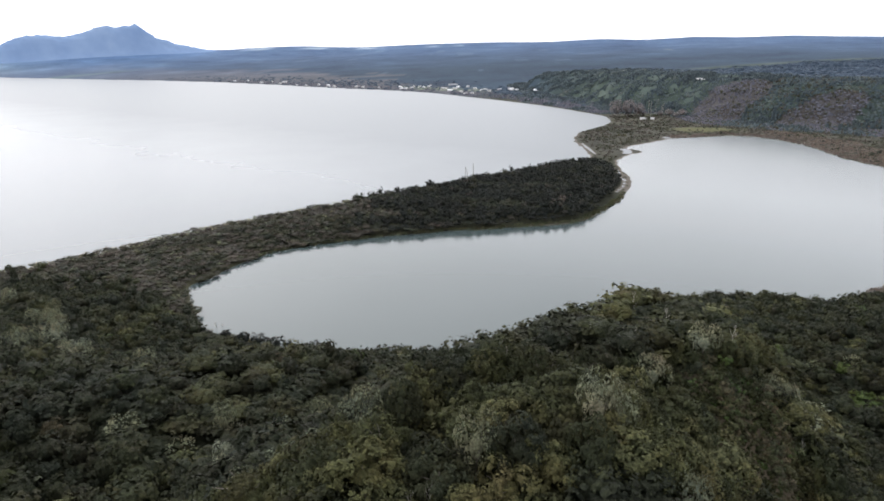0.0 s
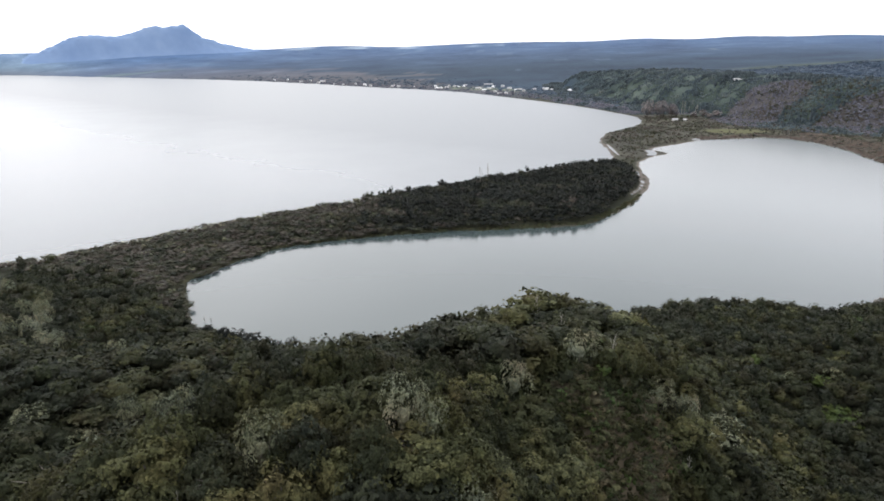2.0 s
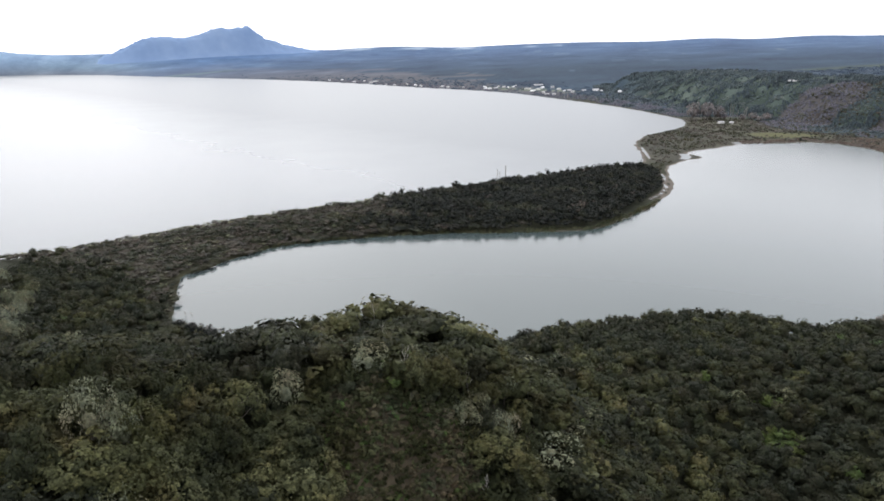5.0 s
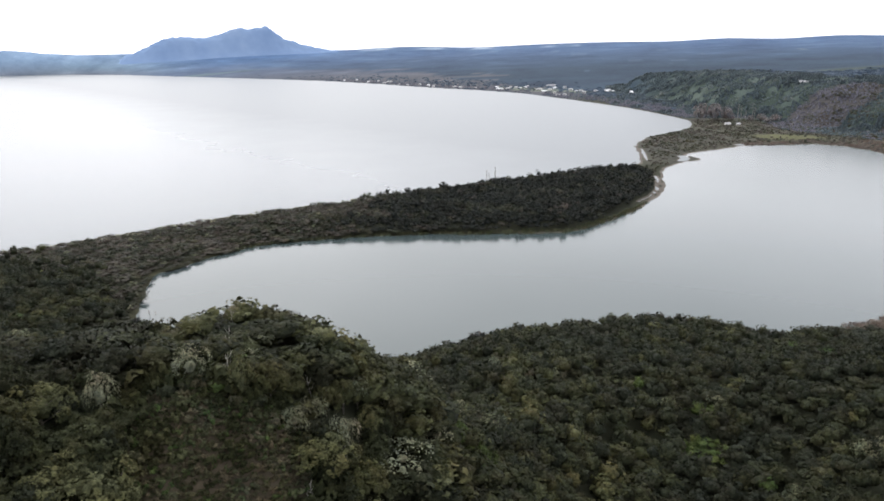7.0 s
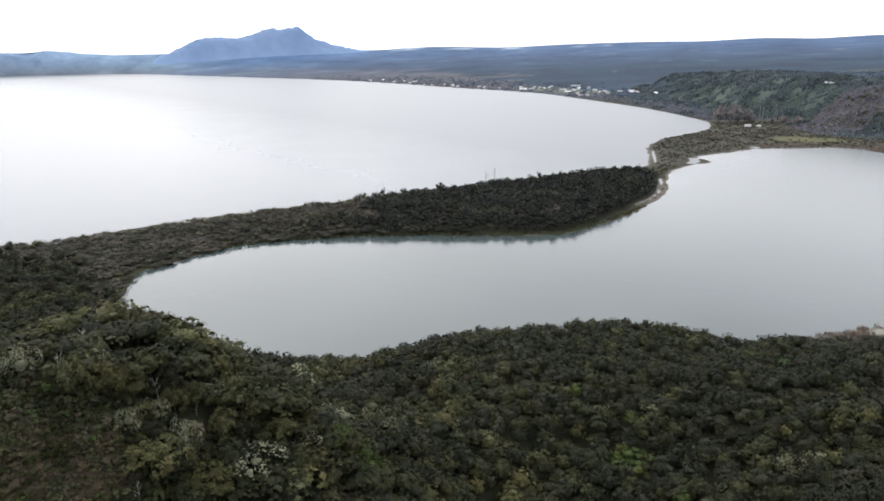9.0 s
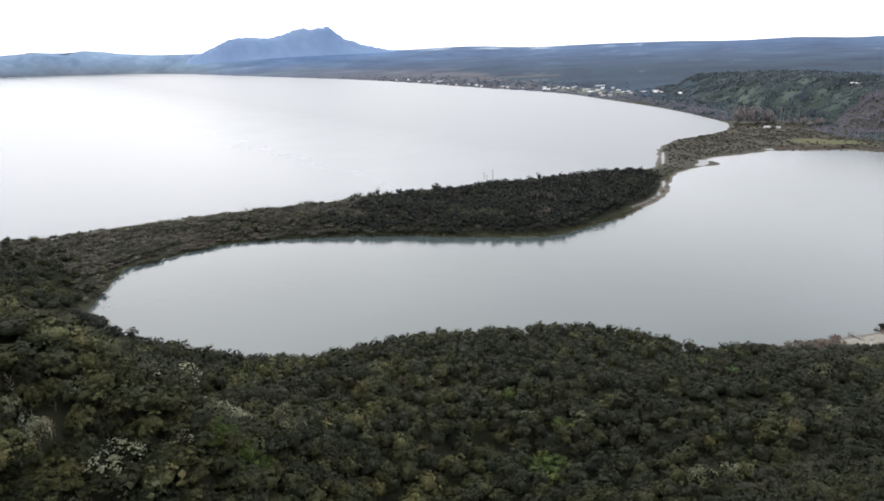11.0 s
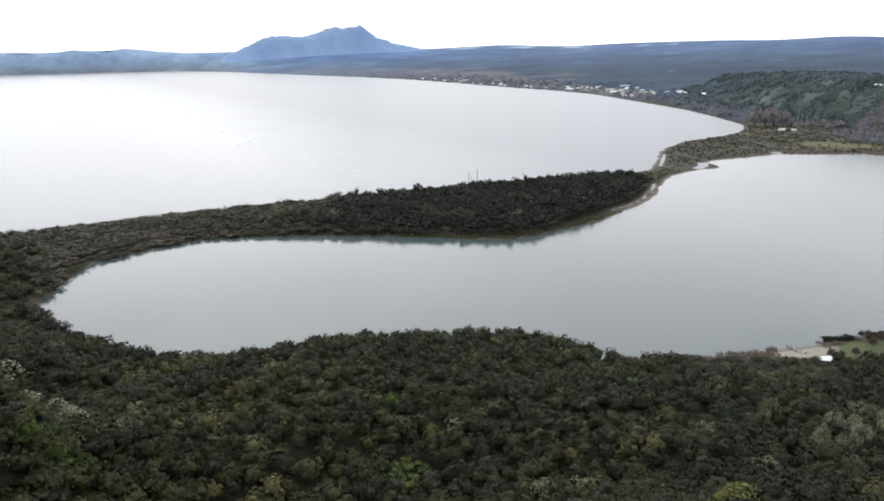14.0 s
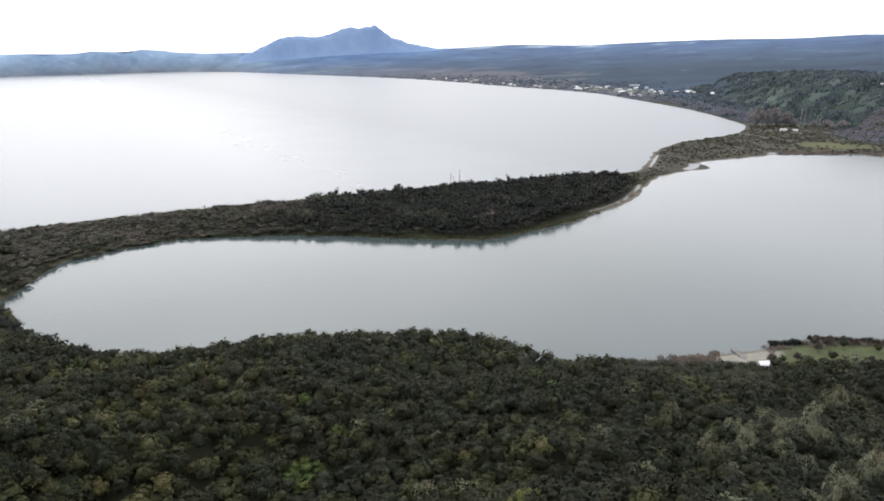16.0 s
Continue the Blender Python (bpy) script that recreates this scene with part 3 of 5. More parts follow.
def crown_cards(rng, boughs, per, size, leaves, leaf, low=0.0, loose=0.0, core=0.7, spread=(0.42, 0.62)):
    """A crown of radius 1 standing on z=0: a shaded core, and boughs round it, each a cluster of leaf tufts feathered with sprays. Returns corners and faces."""
    pieces = [hull(rng, 0, 0, 0.40, core, core * 0.62)]
    i = np.arange(boughs)
    e = np.arcsin(np.clip(low + (1 - low) * (i + 0.5) / boughs + rng.uniform(-0.06, 0.06, boughs), -0.3, 0.99))
    a = i * 2.4 + rng.uniform(-0.45, 0.45, boughs)
    q = rng.uniform(*spread, boughs) * (1 + loose * rng.uniform(-0.3, 0.3, boughs))
    c = np.stack([q * np.cos(a) * np.cos(e), q * np.sin(a) * np.cos(e), 0.36 + 0.70 * q * np.sin(e)], -1)
    br = rng.uniform(0.8, 1.2, boughs) * min(0.5, 1.5 / math.sqrt(boughs))
    for make, count, r0, r1, s in ((tufts, per, 0.55, 0.95, size), (sprays, leaves, 0.80, 1.04, leaf)):
        k = np.repeat(i, count)
        n = len(k)
        away = c[k] - (0, 0, 0.3)
        away /= np.linalg.norm(away, axis=1, keepdims=True)
        d = rng.normal(size=(n, 3)) + away * 0.9 + (0, 0, 0.45)
        d /= np.linalg.norm(d, axis=1, keepdims=True)
        p = c[k] + d * (br[k] * rng.uniform(r0, r1, n))[:, None] * (1, 1, 0.8)
        axis = d * 0.8 + rng.normal(scale=0.3, size=(n, 3)) + (0, 0, 0.25)
        axis /= np.linalg.norm(axis, axis=1, keepdims=True)
        pieces.append(make(rng, p, axis, s * rng.uniform(0.65, 1.3, n)))
    return joined(pieces)


def bare_cards(rng, count):
    """A leafless rounded crown: many thin twig slivers, denser outwards."""
    d = rng.normal(size=(count, 3))
    d[:, 2] = np.abs(d[:, 2])
    d /= np.linalg.norm(d, axis=1, keepdims=True)
    p = d * rng.uniform(0.35, 1.0, count)[:, None] * np.array((0.9, 0.9, 0.95)) + (0, 0, 0.25)
    u = d + rng.normal(scale=0.35, size=(count, 3))
    u /= np.linalg.norm(u, axis=1, keepdims=True)
    s = np.cross(u, rng.normal(size=(count, 3)))
    s /= np.linalg.norm(s, axis=1, keepdims=True)
    ln, wd = rng.uniform(0.15, 0.35, count)[:, None], rng.uniform(0.012, 0.04, count)[:, None]
    quad = np.stack([p - u * ln - s * wd, p - u * ln + s * wd, p + u * ln + s * wd * 0.5, p + u * ln - s * wd * 0.5], 1)
    return quad.reshape(-1, 3), np.arange(count * 4).reshape(-1, 4)


def tube(points, radii, sides=6):
    """A tapered limb along points."""
    v, f = [], []
    pts = [Vector(p) for p in points]
    for i, (p, r) in enumerate(zip(pts, radii)):
        w = (pts[min(i + 1, len(pts) - 1)] - pts[max(i - 1, 0)]).normalized()
        a = w.orthogonal().normalized()
        b = w.cross(a)
        for k in range(sides):
            t = k / sides * 2 * math.pi
            v.append(p + a * (r * math.cos(t)) + b * (r * math.sin(t)))
    for i in range(len(pts) - 1):
        for k in range(sides):
            f.append((i * sides + k, i * sides + (k + 1) % sides, (i + 1) * sides + (k + 1) % sides, (i + 1) * sides + k))
    return np.array([tuple(q) for q in v]), np.array(f)


def joined(pieces):
    vs, fs, o = [], [], 0
    for v, f in pieces:
        vs.append(v)
        fs.append(f + o)
        o += len(v)
    return np.vstack(vs), np.vstack(fs)


def limbs(rng, height, r0, count, reach, rise):
    """A trunk with tapered limbs."""
    lean = rng.uniform(-0.08, 0.08, 2) * height
    spine = [(lean[0] * t * t, lean[1] * t * t, height * t) for t in (-0.05, 0.3, 0.65, 1.0)]
    out = [tube(spine, [r0, r0 * 0.8, r0 * 0.55, r0 * 0.25])]
    for i in range(count):
        t = rng.uniform(0.35, 0.9)
        a = rng.uniform(0, 6.283)
        s = (lean[0] * t * t, lean[1] * t * t, height * t)
        q = reach * rng.uniform(0.6, 1.1)
        m = (s[0] + q * 0.5 * math.cos(a), s[1] + q * 0.5 * math.sin(a), s[2] + rise * 0.4)
        e = (s[0] + q * math.cos(a + 0.3), s[1] + q * math.sin(a + 0.3), s[2] + rise)
        out.append(tube([s, m, e], [r0 * 0.42, r0 * 0.28, r0 * 0.08], 5))
    return joined(out)


def make_tree(name, rng, mat, cards, crown_z, crown_r, trunk, label, category, group, tone=0.56):
    """A tree of its own: trunk with limbs, and crown. crown_r may be (r, r, h)."""
    root = new(name)
    part("trunk", mesh_of("trunk", *trunk, BARK, True), root)
    v, f = cards
    v = v * np.array(crown_r) + (0, 0, crown_z)
    part("crown", mesh_of("crown", v, f, mat, True, [("tone", np.full(len(v), tone)), ("vary", np.ones(len(v)))]), root)
    return tagged(root, label, category, group)


def scatter(rng, x0, x1, y0, y1, gap):
    """Jittered staggered places, about gap metres apart."""
    gx, gy = np.meshgrid(np.arange(x0, x1, gap), np.arange(y0, y1, gap * 0.87))
    gx = gx + (np.arange(gx.shape[0]) % 2)[:, None] * gap / 2
    x = gx.ravel() + rng.uniform(-0.42, 0.42, gx.size) * gap
    y = gy.ravel() + rng.uniform(-0.42, 0.42, gx.size) * gap
    return x, y


def canopy(name, mat, kinds, x, y, z, r, h, tone, rng, label, category="bush"):
    """Many crowns joined into one object: kinds is a list of card sets, r and h the radius and height scale of each crown."""
    vs, fs, ts, o = [], [], [], 0
    which = rng.randint(0, len(kinds), len(x))
    turn = rng.uniform(0, 2 * np.pi, len(x))
    for k, (v, f) in enumerate(kinds):
        s = which == k
        if not s.any():
            continue
        c, q = np.cos(turn[s])[:, None], np.sin(turn[s])[:, None]
        px = (v[None, :, 0] * c - v[None, :, 1] * q) * r[s][:, None] + x[s][:, None]
        py = (v[None, :, 0] * q + v[None, :, 1] * c) * r[s][:, None] + y[s][:, None]
        pz = v[None, :, 2] * h[s][:, None] + z[s][:, None]
        n = int(s.sum())
        vs.append(np.stack([px, py, pz], -1).reshape(-1, 3))
        fs.append((f[None] + (np.arange(n) * len(v))[:, None, None] + o).reshape(-1, 4))
        ts.append(np.repeat(tone[s], len(v)))
        o += n * len(v)
    me = mesh_of(name, np.vstack(vs), np.vstack(fs), mat, True, [("tone", np.concatenate(ts))])
    return tagged(new(name, me), label, category, kind="stuff")


rng = np.random.RandomState(7)
FINE = [crown_cards(rng, 18 + i, 6, 0.105, 52, 0.046, -0.15, 0.3, 0.4, (0.52, 0.8)) for i in range(6)]
TUFTED = [crown_cards(rng, 9, 5, 0.10, 95, 0.042, 0.0, 0.8, 0.36, (0.5, 0.84)) for _ in range(3)]
SILVER = [crown_cards(rng, 8, 2, 0.12, 45, 0.065, -0.1, 0.8, 0.25, (0.5, 0.8)) for _ in range(4)]
NEAR = [crown_cards(rng, 9, 4, 0.15, 15, 0.082, -0.05, 0.3, 0.66, (0.46, 0.68)) for _ in range(5)]
MID = [crown_cards(rng, 8, 3, 0.17, 10, 0.10, 0.0, 0.3, 0.68, (0.44, 0.66)) for _ in range(5)]
COARSE = [crown_cards(rng, 7, 2, 0.20, 8, 0.12, 0.0, 0.3, 0.68, (0.44, 0.66)) for _ in range(5)]
ROUGH = [crown_cards(rng, 5, 2, 0.25, 6, 0.15, 0.0, 0.3, 0.58, (0.5, 0.8)) for _ in range(5)]
LOOSE = [crown_cards(rng, 5, 2, 0.20, 11, 0.13, -0.1, 0.8, 0.3, (0.5, 0.85)) for _ in range(4)]
MOUND = [lump(rng) for _ in range(8)]


def clearing(x, y):
    return openness(x, y) > 0.42


def overlooked(x, y, z):
    """Places in the open view from somewhere along the flight line, which bends left as it goes."""
    out = np.zeros(x.shape, bool)
    for c in range(0, 201, 20):
        a = radians(0.1 * c)
        dx, dy = x - c, y - 0.27 * c
        ahead, side = -dx * math.sin(a) + dy * math.cos(a), dx * math.cos(a) + dy * math.sin(a)
        out |= (ahead > 8) & (np.abs(side) < 0.68 * (0.956 * ahead + 0.3 * (109 - z)) + 9) & (ahead * 0.85 > 97 - z - 8)
    return out


# trees that stand out by their colour: place, kind, height
MARKED = [(-32, 73, "pale", 9), (-10, 56.6, "pale", 8), (13.2, 54.7, "pale", 8.3), (15.6, 55.6, "pale", 7.6), (20.2, 48.3, "pale", 8.2), (24, 74, "pale", 7.3), (32.6, 80.3, "pale", 5.5), (49.2, 89, "pale", 8),
          (48.6, 96.8, "pale", 5.5), (35.6, 88, "pale", 4.5), (1.3, 49.6, "pale", 8), (179, 194.5, "pale", 7), (-138.3, 190.4, "pale", 7), (-143, 198, "pale", 7),
          (-150, 211, "pale", 7), (-154.8, 217.7, "pale", 7), (-171, 264, "lime", 5), (-166, 267, "lime", 5), (9.1, 38.5, "rust", 11), (11.3, 40, "rust", 9), (65, 120, "fresh", 6), (60, 114, "fresh", 6),
          (63, 117, "fresh", 7), (59, 118, "fresh", 5), (80, 104, "fresh", 5)]
SILVER_SLOPE = [(229, 236), (235, 244), (232, 241), (217, 204), (219.5, 207), (223, 208), (224.5, 204), (211, 203), (205.5, 187), (209, 189.5), (226, 197), (231, 204.5), (234.5, 208), (230.6, 185.5), (233, 189),
                (227.5, 181), (220, 187), (222, 166), (202, 190), (216.5, 191), (207.5, 206), (193, 204.5), (237, 256)]
MARKED += [(45.8, 91.5, "dark", 6), (44.3, 93.2, "dark", 6.5), (47.3, 94.3, "dark", 6.5), (51, 95.3, "dark", 6), (53.3, 97.6, "dark", 6.5), (52.6, 93.3, "dark", 6), (45.4, 88, "pale", 5.5), (44.2, 84.5, "pale", 4.5),
           (-39.6, 92.4, "pale", 8), (-29, 89.4, "pale", 8.5), (-18.8, 106, "pale", 8), (-25, 97.5, "pale", 6.5), (-16.5, 107.5, "pale", 6.5)]
# a stand of silvery trees on the far side of the hollow
MARKED += [(a, b, "pale", 11) for a, b in ((-151, 219), (-139, 201), (-133, 193), (-129, 183), (-131, 170), (-134, 177), (-110, 168), (-153, 209), (-178, 234), (-95, 174), (-117, 172), (-144, 207))]
MARKED += [(a, b, "pale", 8 + (i * 7) % 4) for i, (a, b) in enumerate(SILVER_SLOPE)]
FERNS = [(113.5, 165.5, 4.8), (63, 116.5, 5.5)]


def build_foreground():
    rng = np.random.RandomState(11)
    xa, ya = scatter(rng, -120, 130, 22, 130, 4.2)
    xb, yb = scatter(rng, -330, 330, 22, 345, 3.7)
    far = (yb >= 129) | (xb <= -119) | (xb >= 129)
    # more stems to the area where the ground is steep
    xs, ys = scatter(rng, -112, 112, 40, 172, 3.3)
    steep = np.hypot(land(xs + 1, ys)[1] - land(xs - 1, ys)[1], land(xs, ys + 1)[1] - land(xs, ys - 1)[1]) > 1.25
    x, y = np.concatenate([xa, xb[far], xs[steep]]), np.concatenate([ya, yb[far], ys[steep]])
    d, z = land(x, y)
    # only what the camera's arc can see
    seen = overlooked(x, y, z)
    shore_flat = (x > 178) & (y > 275 + 0.36 * (x - 195))
    scrub = (x < -98) & (y > 242 + 0.4 * (-105 - x) + 9 * waves(x, y, 26, 67) + rng.uniform(-12, 16, len(x)))
    ok = (d > 2.0) & seen & ~clearing(x, y) & ~shore_flat & ~scrub & (np.hypot(x - 113.5, y - 165.5) > 4.0)
    x, y, z, d = x[ok], y[ok], z[ok], d[ok]
    n = len(x)
    rad = (2.2 + 2.1 * rng.uniform(size=n) ** 1.4) * (1 + 0.12 * waves(x, y, 12, 64))
    back = (x < 60) & (y > 84) & (y < 125)
    wide = ~((x > -119) & (x < 129) & (y < 129))
    rad = np.where(wide, rad * 0.5 + 1.15, rad)
    tall = np.where(wide, rng.uniform(4.2, 8.3, n), rng.uniform(3.9, 8.2, n)) * np.where(d < 14, 0.85, 1.0) * (1 + 0.12 * waves(x, y, 40, 61))
    tall = np.where(back, tall * 0.84, tall) * (1 - 0.45 * step(x, 160, 185) * step(y, 235, 265) * step(x, 226, 216))
    tall = np.where((x > -98) & (x < -18) & (y > 196), tall * 0.55, tall)
    tone = np.clip(0.10 - 0.16 * step(x, 150, 205) * step(y, 120, 160) + 0.08 * step(z, 25, 60) + 0.34 * np.exp(-((x - 70) / 40) ** 2 - ((y - 138) / 38) ** 2) + 0.15 * np.exp(-((x - 62) / 20) ** 2 - ((y - 100) / 20) ** 2) - 0.24 * np.exp(-((x + 6) / 30) ** 2 - ((y - 52) / 22) ** 2) + 0.2 * waves(x, y, 55, 62) + rng.uniform(-0.36, 0.38, n) + 0.35 * (rng.uniform(size=n) < 0.07), 0.0, 0.99)
    pale = rng.uniform(size=n) < 0.008 + 0.10 * np.exp(-((x - 50) / 22) ** 2 - ((y - 92) / 20) ** 2) + 0.05 * np.exp(-((x - 226) / 18) ** 2 - ((y - 205) / 28) ** 2) \
        + 0.06 * np.exp(-((x + 50) / 30) ** 2 - ((y - 85) / 30) ** 2) + 0.08 * np.exp(-((x - 46) / 12) ** 2 - ((y - 125) / 18) ** 2)
    pale &= ~((x < 42) & (y > 92))
    fresh = (rng.uniform(size=n) < 0.004 * (z < 40) + 0.10 * np.exp(-((x - 112) / 9) ** 2 - ((y - 168) / 12) ** 2)) & ~pale
    olive = (rng.uniform(size=n) < 0.03 + 0.18 * np.exp(-((x - 52) / 16) ** 2 - ((y - 88) / 16) ** 2) + 0.2 * np.exp(-((x - 50) / 14) ** 2 - ((y - 115) / 20) ** 2)) & ~pale & ~fresh
    lime, rust = np.zeros(n, bool), (rng.uniform(size=n) < 0.004) & ~pale & ~fresh & ~olive
    keys = np.array([key for _, _, key, _ in MARKED])
    mx, my, high = (np.array([m[k] for m in MARKED], float) for k in (0, 1, 3))
    # the trees they stand among give way
    crowd = np.min(np.hypot(x[:, None] - mx, y[:, None] - my) - np.where(mx < -90, 1.4, 0), 1) < 1.9
    x, y, z, d, rad, tall, tone, pale, fresh, olive, lime, rust = (v[~crowd] for v in (x, y, z, d, rad, tall, tone, pale, fresh, olive, lime, rust))
    x, y, z, d = np.append(x, mx), np.append(y, my), np.append(z, land(mx, my)[1]), np.append(d, land(mx, my)[0])
    rad, tall, tone = np.append(rad, np.where(keys == "pale", np.where(mx > 185, 2.0, np.where(mx < -90, 2.9, 2.0)), 2.4)), np.append(tall, high), np.append(tone, np.where(keys == "dark", 0.3, np.where(mx > 185, 0.15, 0.6)))
    pale, fresh, lime, rust = (np.append(v, keys == k) for v, k in ((pale, "pale"), (fresh, "fresh"), (lime, "lime"), (rust, "rust")))
    olive = np.append(olive, np.zeros(len(mx), bool))
    n = len(x)
    plan = np.hypot(x - np.clip(x, -20, 50), y - (52 + 0.55 * np.clip(x, -20, 50)))
    order = np.argsort(plan)
    single = np.zeros(n, bool)
    single[order[:190]] = True
    single[-len(MARKED):] = True
    protos = {}
    for key, mat, label, category in (
            ("dark", LEAF, "dark olive evergreen bush tree with domed crown", "tree"), ("pale", PALE, "silvery pale-leaved bush tree on the slope", "tree"),
            ("fresh", BRIGHT, "bright green broadleaf bush tree in the gully", "tree"), ("olive", OLIVE, "yellowish olive bush tree with full crown", "tree"),
            ("lime", LIME, "pale yellow-green bush tree in flower", "tree"), ("rust", RUST, "reddish brown bush tree on the knoll", "tree")):
        protos[key] = []
        for i in range(6 if key == "dark" else 3 if key == "pale" else 2):
            trunk = limbs(rng, 5.0, 0.17, 5, 1.6, 1.1)
            protos[key].append((mat, TUFTED[i] if key == "pale" else FINE[(i * 2 + len(key)) % 6], trunk, label, category))
    first = {}
    for i in np.where(single)[0]:
        key = "pale" if pale[i] else "fresh" if fresh[i] else "olive" if olive[i] else "lime" if lime[i] else "rust" if rust[i] else "dark"
        k = int(rng.randint(len(protos[key])))
        s = rad[i] / 2.7
        m = pose(x[i], y[i], z[i] - 0.15 - 0.19 * tall[i], 0, 0, rng.uniform(0, 360)) @ Matrix.Diagonal((s, s, 1.2 * tall[i] / 7.0, 1))
        if (key, k) not in first:
            mat, cards, trunk, label, category = protos[key][k]
            first[key, k] = make_tree("bush_tree", rng, mat, cards, 2.6, (2.9, 2.9, 3.7), trunk, label, category, "bush trees on the knoll")
            first[key, k].matrix_basis = m
        else:
            c = copy_thing(first[key, k], Matrix())
            c.matrix_basis = m
    rest = ~single
    away = np.hypot(x - np.clip(x, 0, 200), y - 0.27 * np.clip(x, 0, 200))
    for key, mat, label, sel in (("bush_canopy", LEAF, "dense dark evergreen bush covering the slopes", ~pale & ~fresh & ~olive & ~lime & ~rust), ("silver_bush", PALE, "scattered silvery pale bush trees", pale),
                                 ("fresh_bush", BRIGHT, "fresh green broadleaf bush in the gullies", fresh), ("olive_bush", OLIVE, "yellowish olive bush trees", olive),
                                 ("lime_bush", LIME, "pale yellow-green bush trees", lime), ("rust_bush", RUST, "reddish brown bush trees", rust)):
        for kinds, zone in ((NEAR, away < 78), (MID, (away >= 78) & (away < 115)), (COARSE, away >= 115)):
            s = rest & sel & zone
            if s.any():
                canopy(key, mat, SILVER if mat is PALE else kinds, x[s], y[s], z[s] + tall[s] * 0.44, rad[s] * 1.08, tall[s] * 0.49, tone[s], rng, label)
    # understorey: low shade-loving shrubs between the trunks
    x, y = scatter(rng, -115, 240, 24, 215, 4.0)
    away = np.hypot(x - np.clip(x, 0, 200), y - 0.27 * np.clip(x, 0, 200))
    d, z = land(x, y)
    ok = (away < np.where(x < 0, 125, 95)) & (d > 2) & overlooked(x, y, z) & (openness(x, y) < 0.6)
    x, y, z = x[ok], y[ok], z[ok]
    n = len(x)
    near = (np.abs(x - 5) < 40) & (y < 68)
    for kinds, s in ((ROUGH, ~near), (MID, near)):
        n = int(s.sum())
        canopy("understorey", LEAF, kinds, x[s], y[s], z[s] - 0.3 + near[s] * 0.6, rng.uniform(1.6, 2.4, n), rng.uniform(1.5, 2.7, n) * (1 + 0.5 * near[s]), rng.uniform(0.1, 0.6, n) + 0.15 * near[s], rng, "low dark shrubs filling the gaps under the bush")
    for fx, fy, fr in FERNS:
        a, q = rng.uniform(0, 6.283, 60), fr * np.sqrt(rng.uniform(0, 1, 60))
        x, y = fx + q * np.cos(a), fy + q * np.sin(a)
        z = land(x, y)[1]
        canopy("tree_ferns", BRIGHT, MID, x, y, z + rng.uniform(1.5, 4.5, 60), rng.uniform(0.9, 1.7, 60), rng.uniform(0.6, 1.2, 60), rng.uniform(0.4, 0.99, 60), rng, "bright green tree ferns in a gap of the bush", "ferns")

    # the bush goes on over the slopes below and behind the flight line
    x, y = scatter(rng, -110, 300, -90, 150, 6.4)
    d, z = land(x, y)
    ok = ~overlooked(x, y, z) & (d > 2)
    x, y, z = x[ok], y[ok], z[ok]
    n = len(x)
    canopy("slope_bush", LEAF, MOUND, x, y, z + 1.0, rng.uniform(3.2, 4.8, n), rng.uniform(2.8, 4.6, n), np.clip(rng.uniform(0, 0.7, n) + 0.2 * waves(x, y, 40, 66), 0, 0.99), rng, "dark evergreen bush on the slopes below the flight")


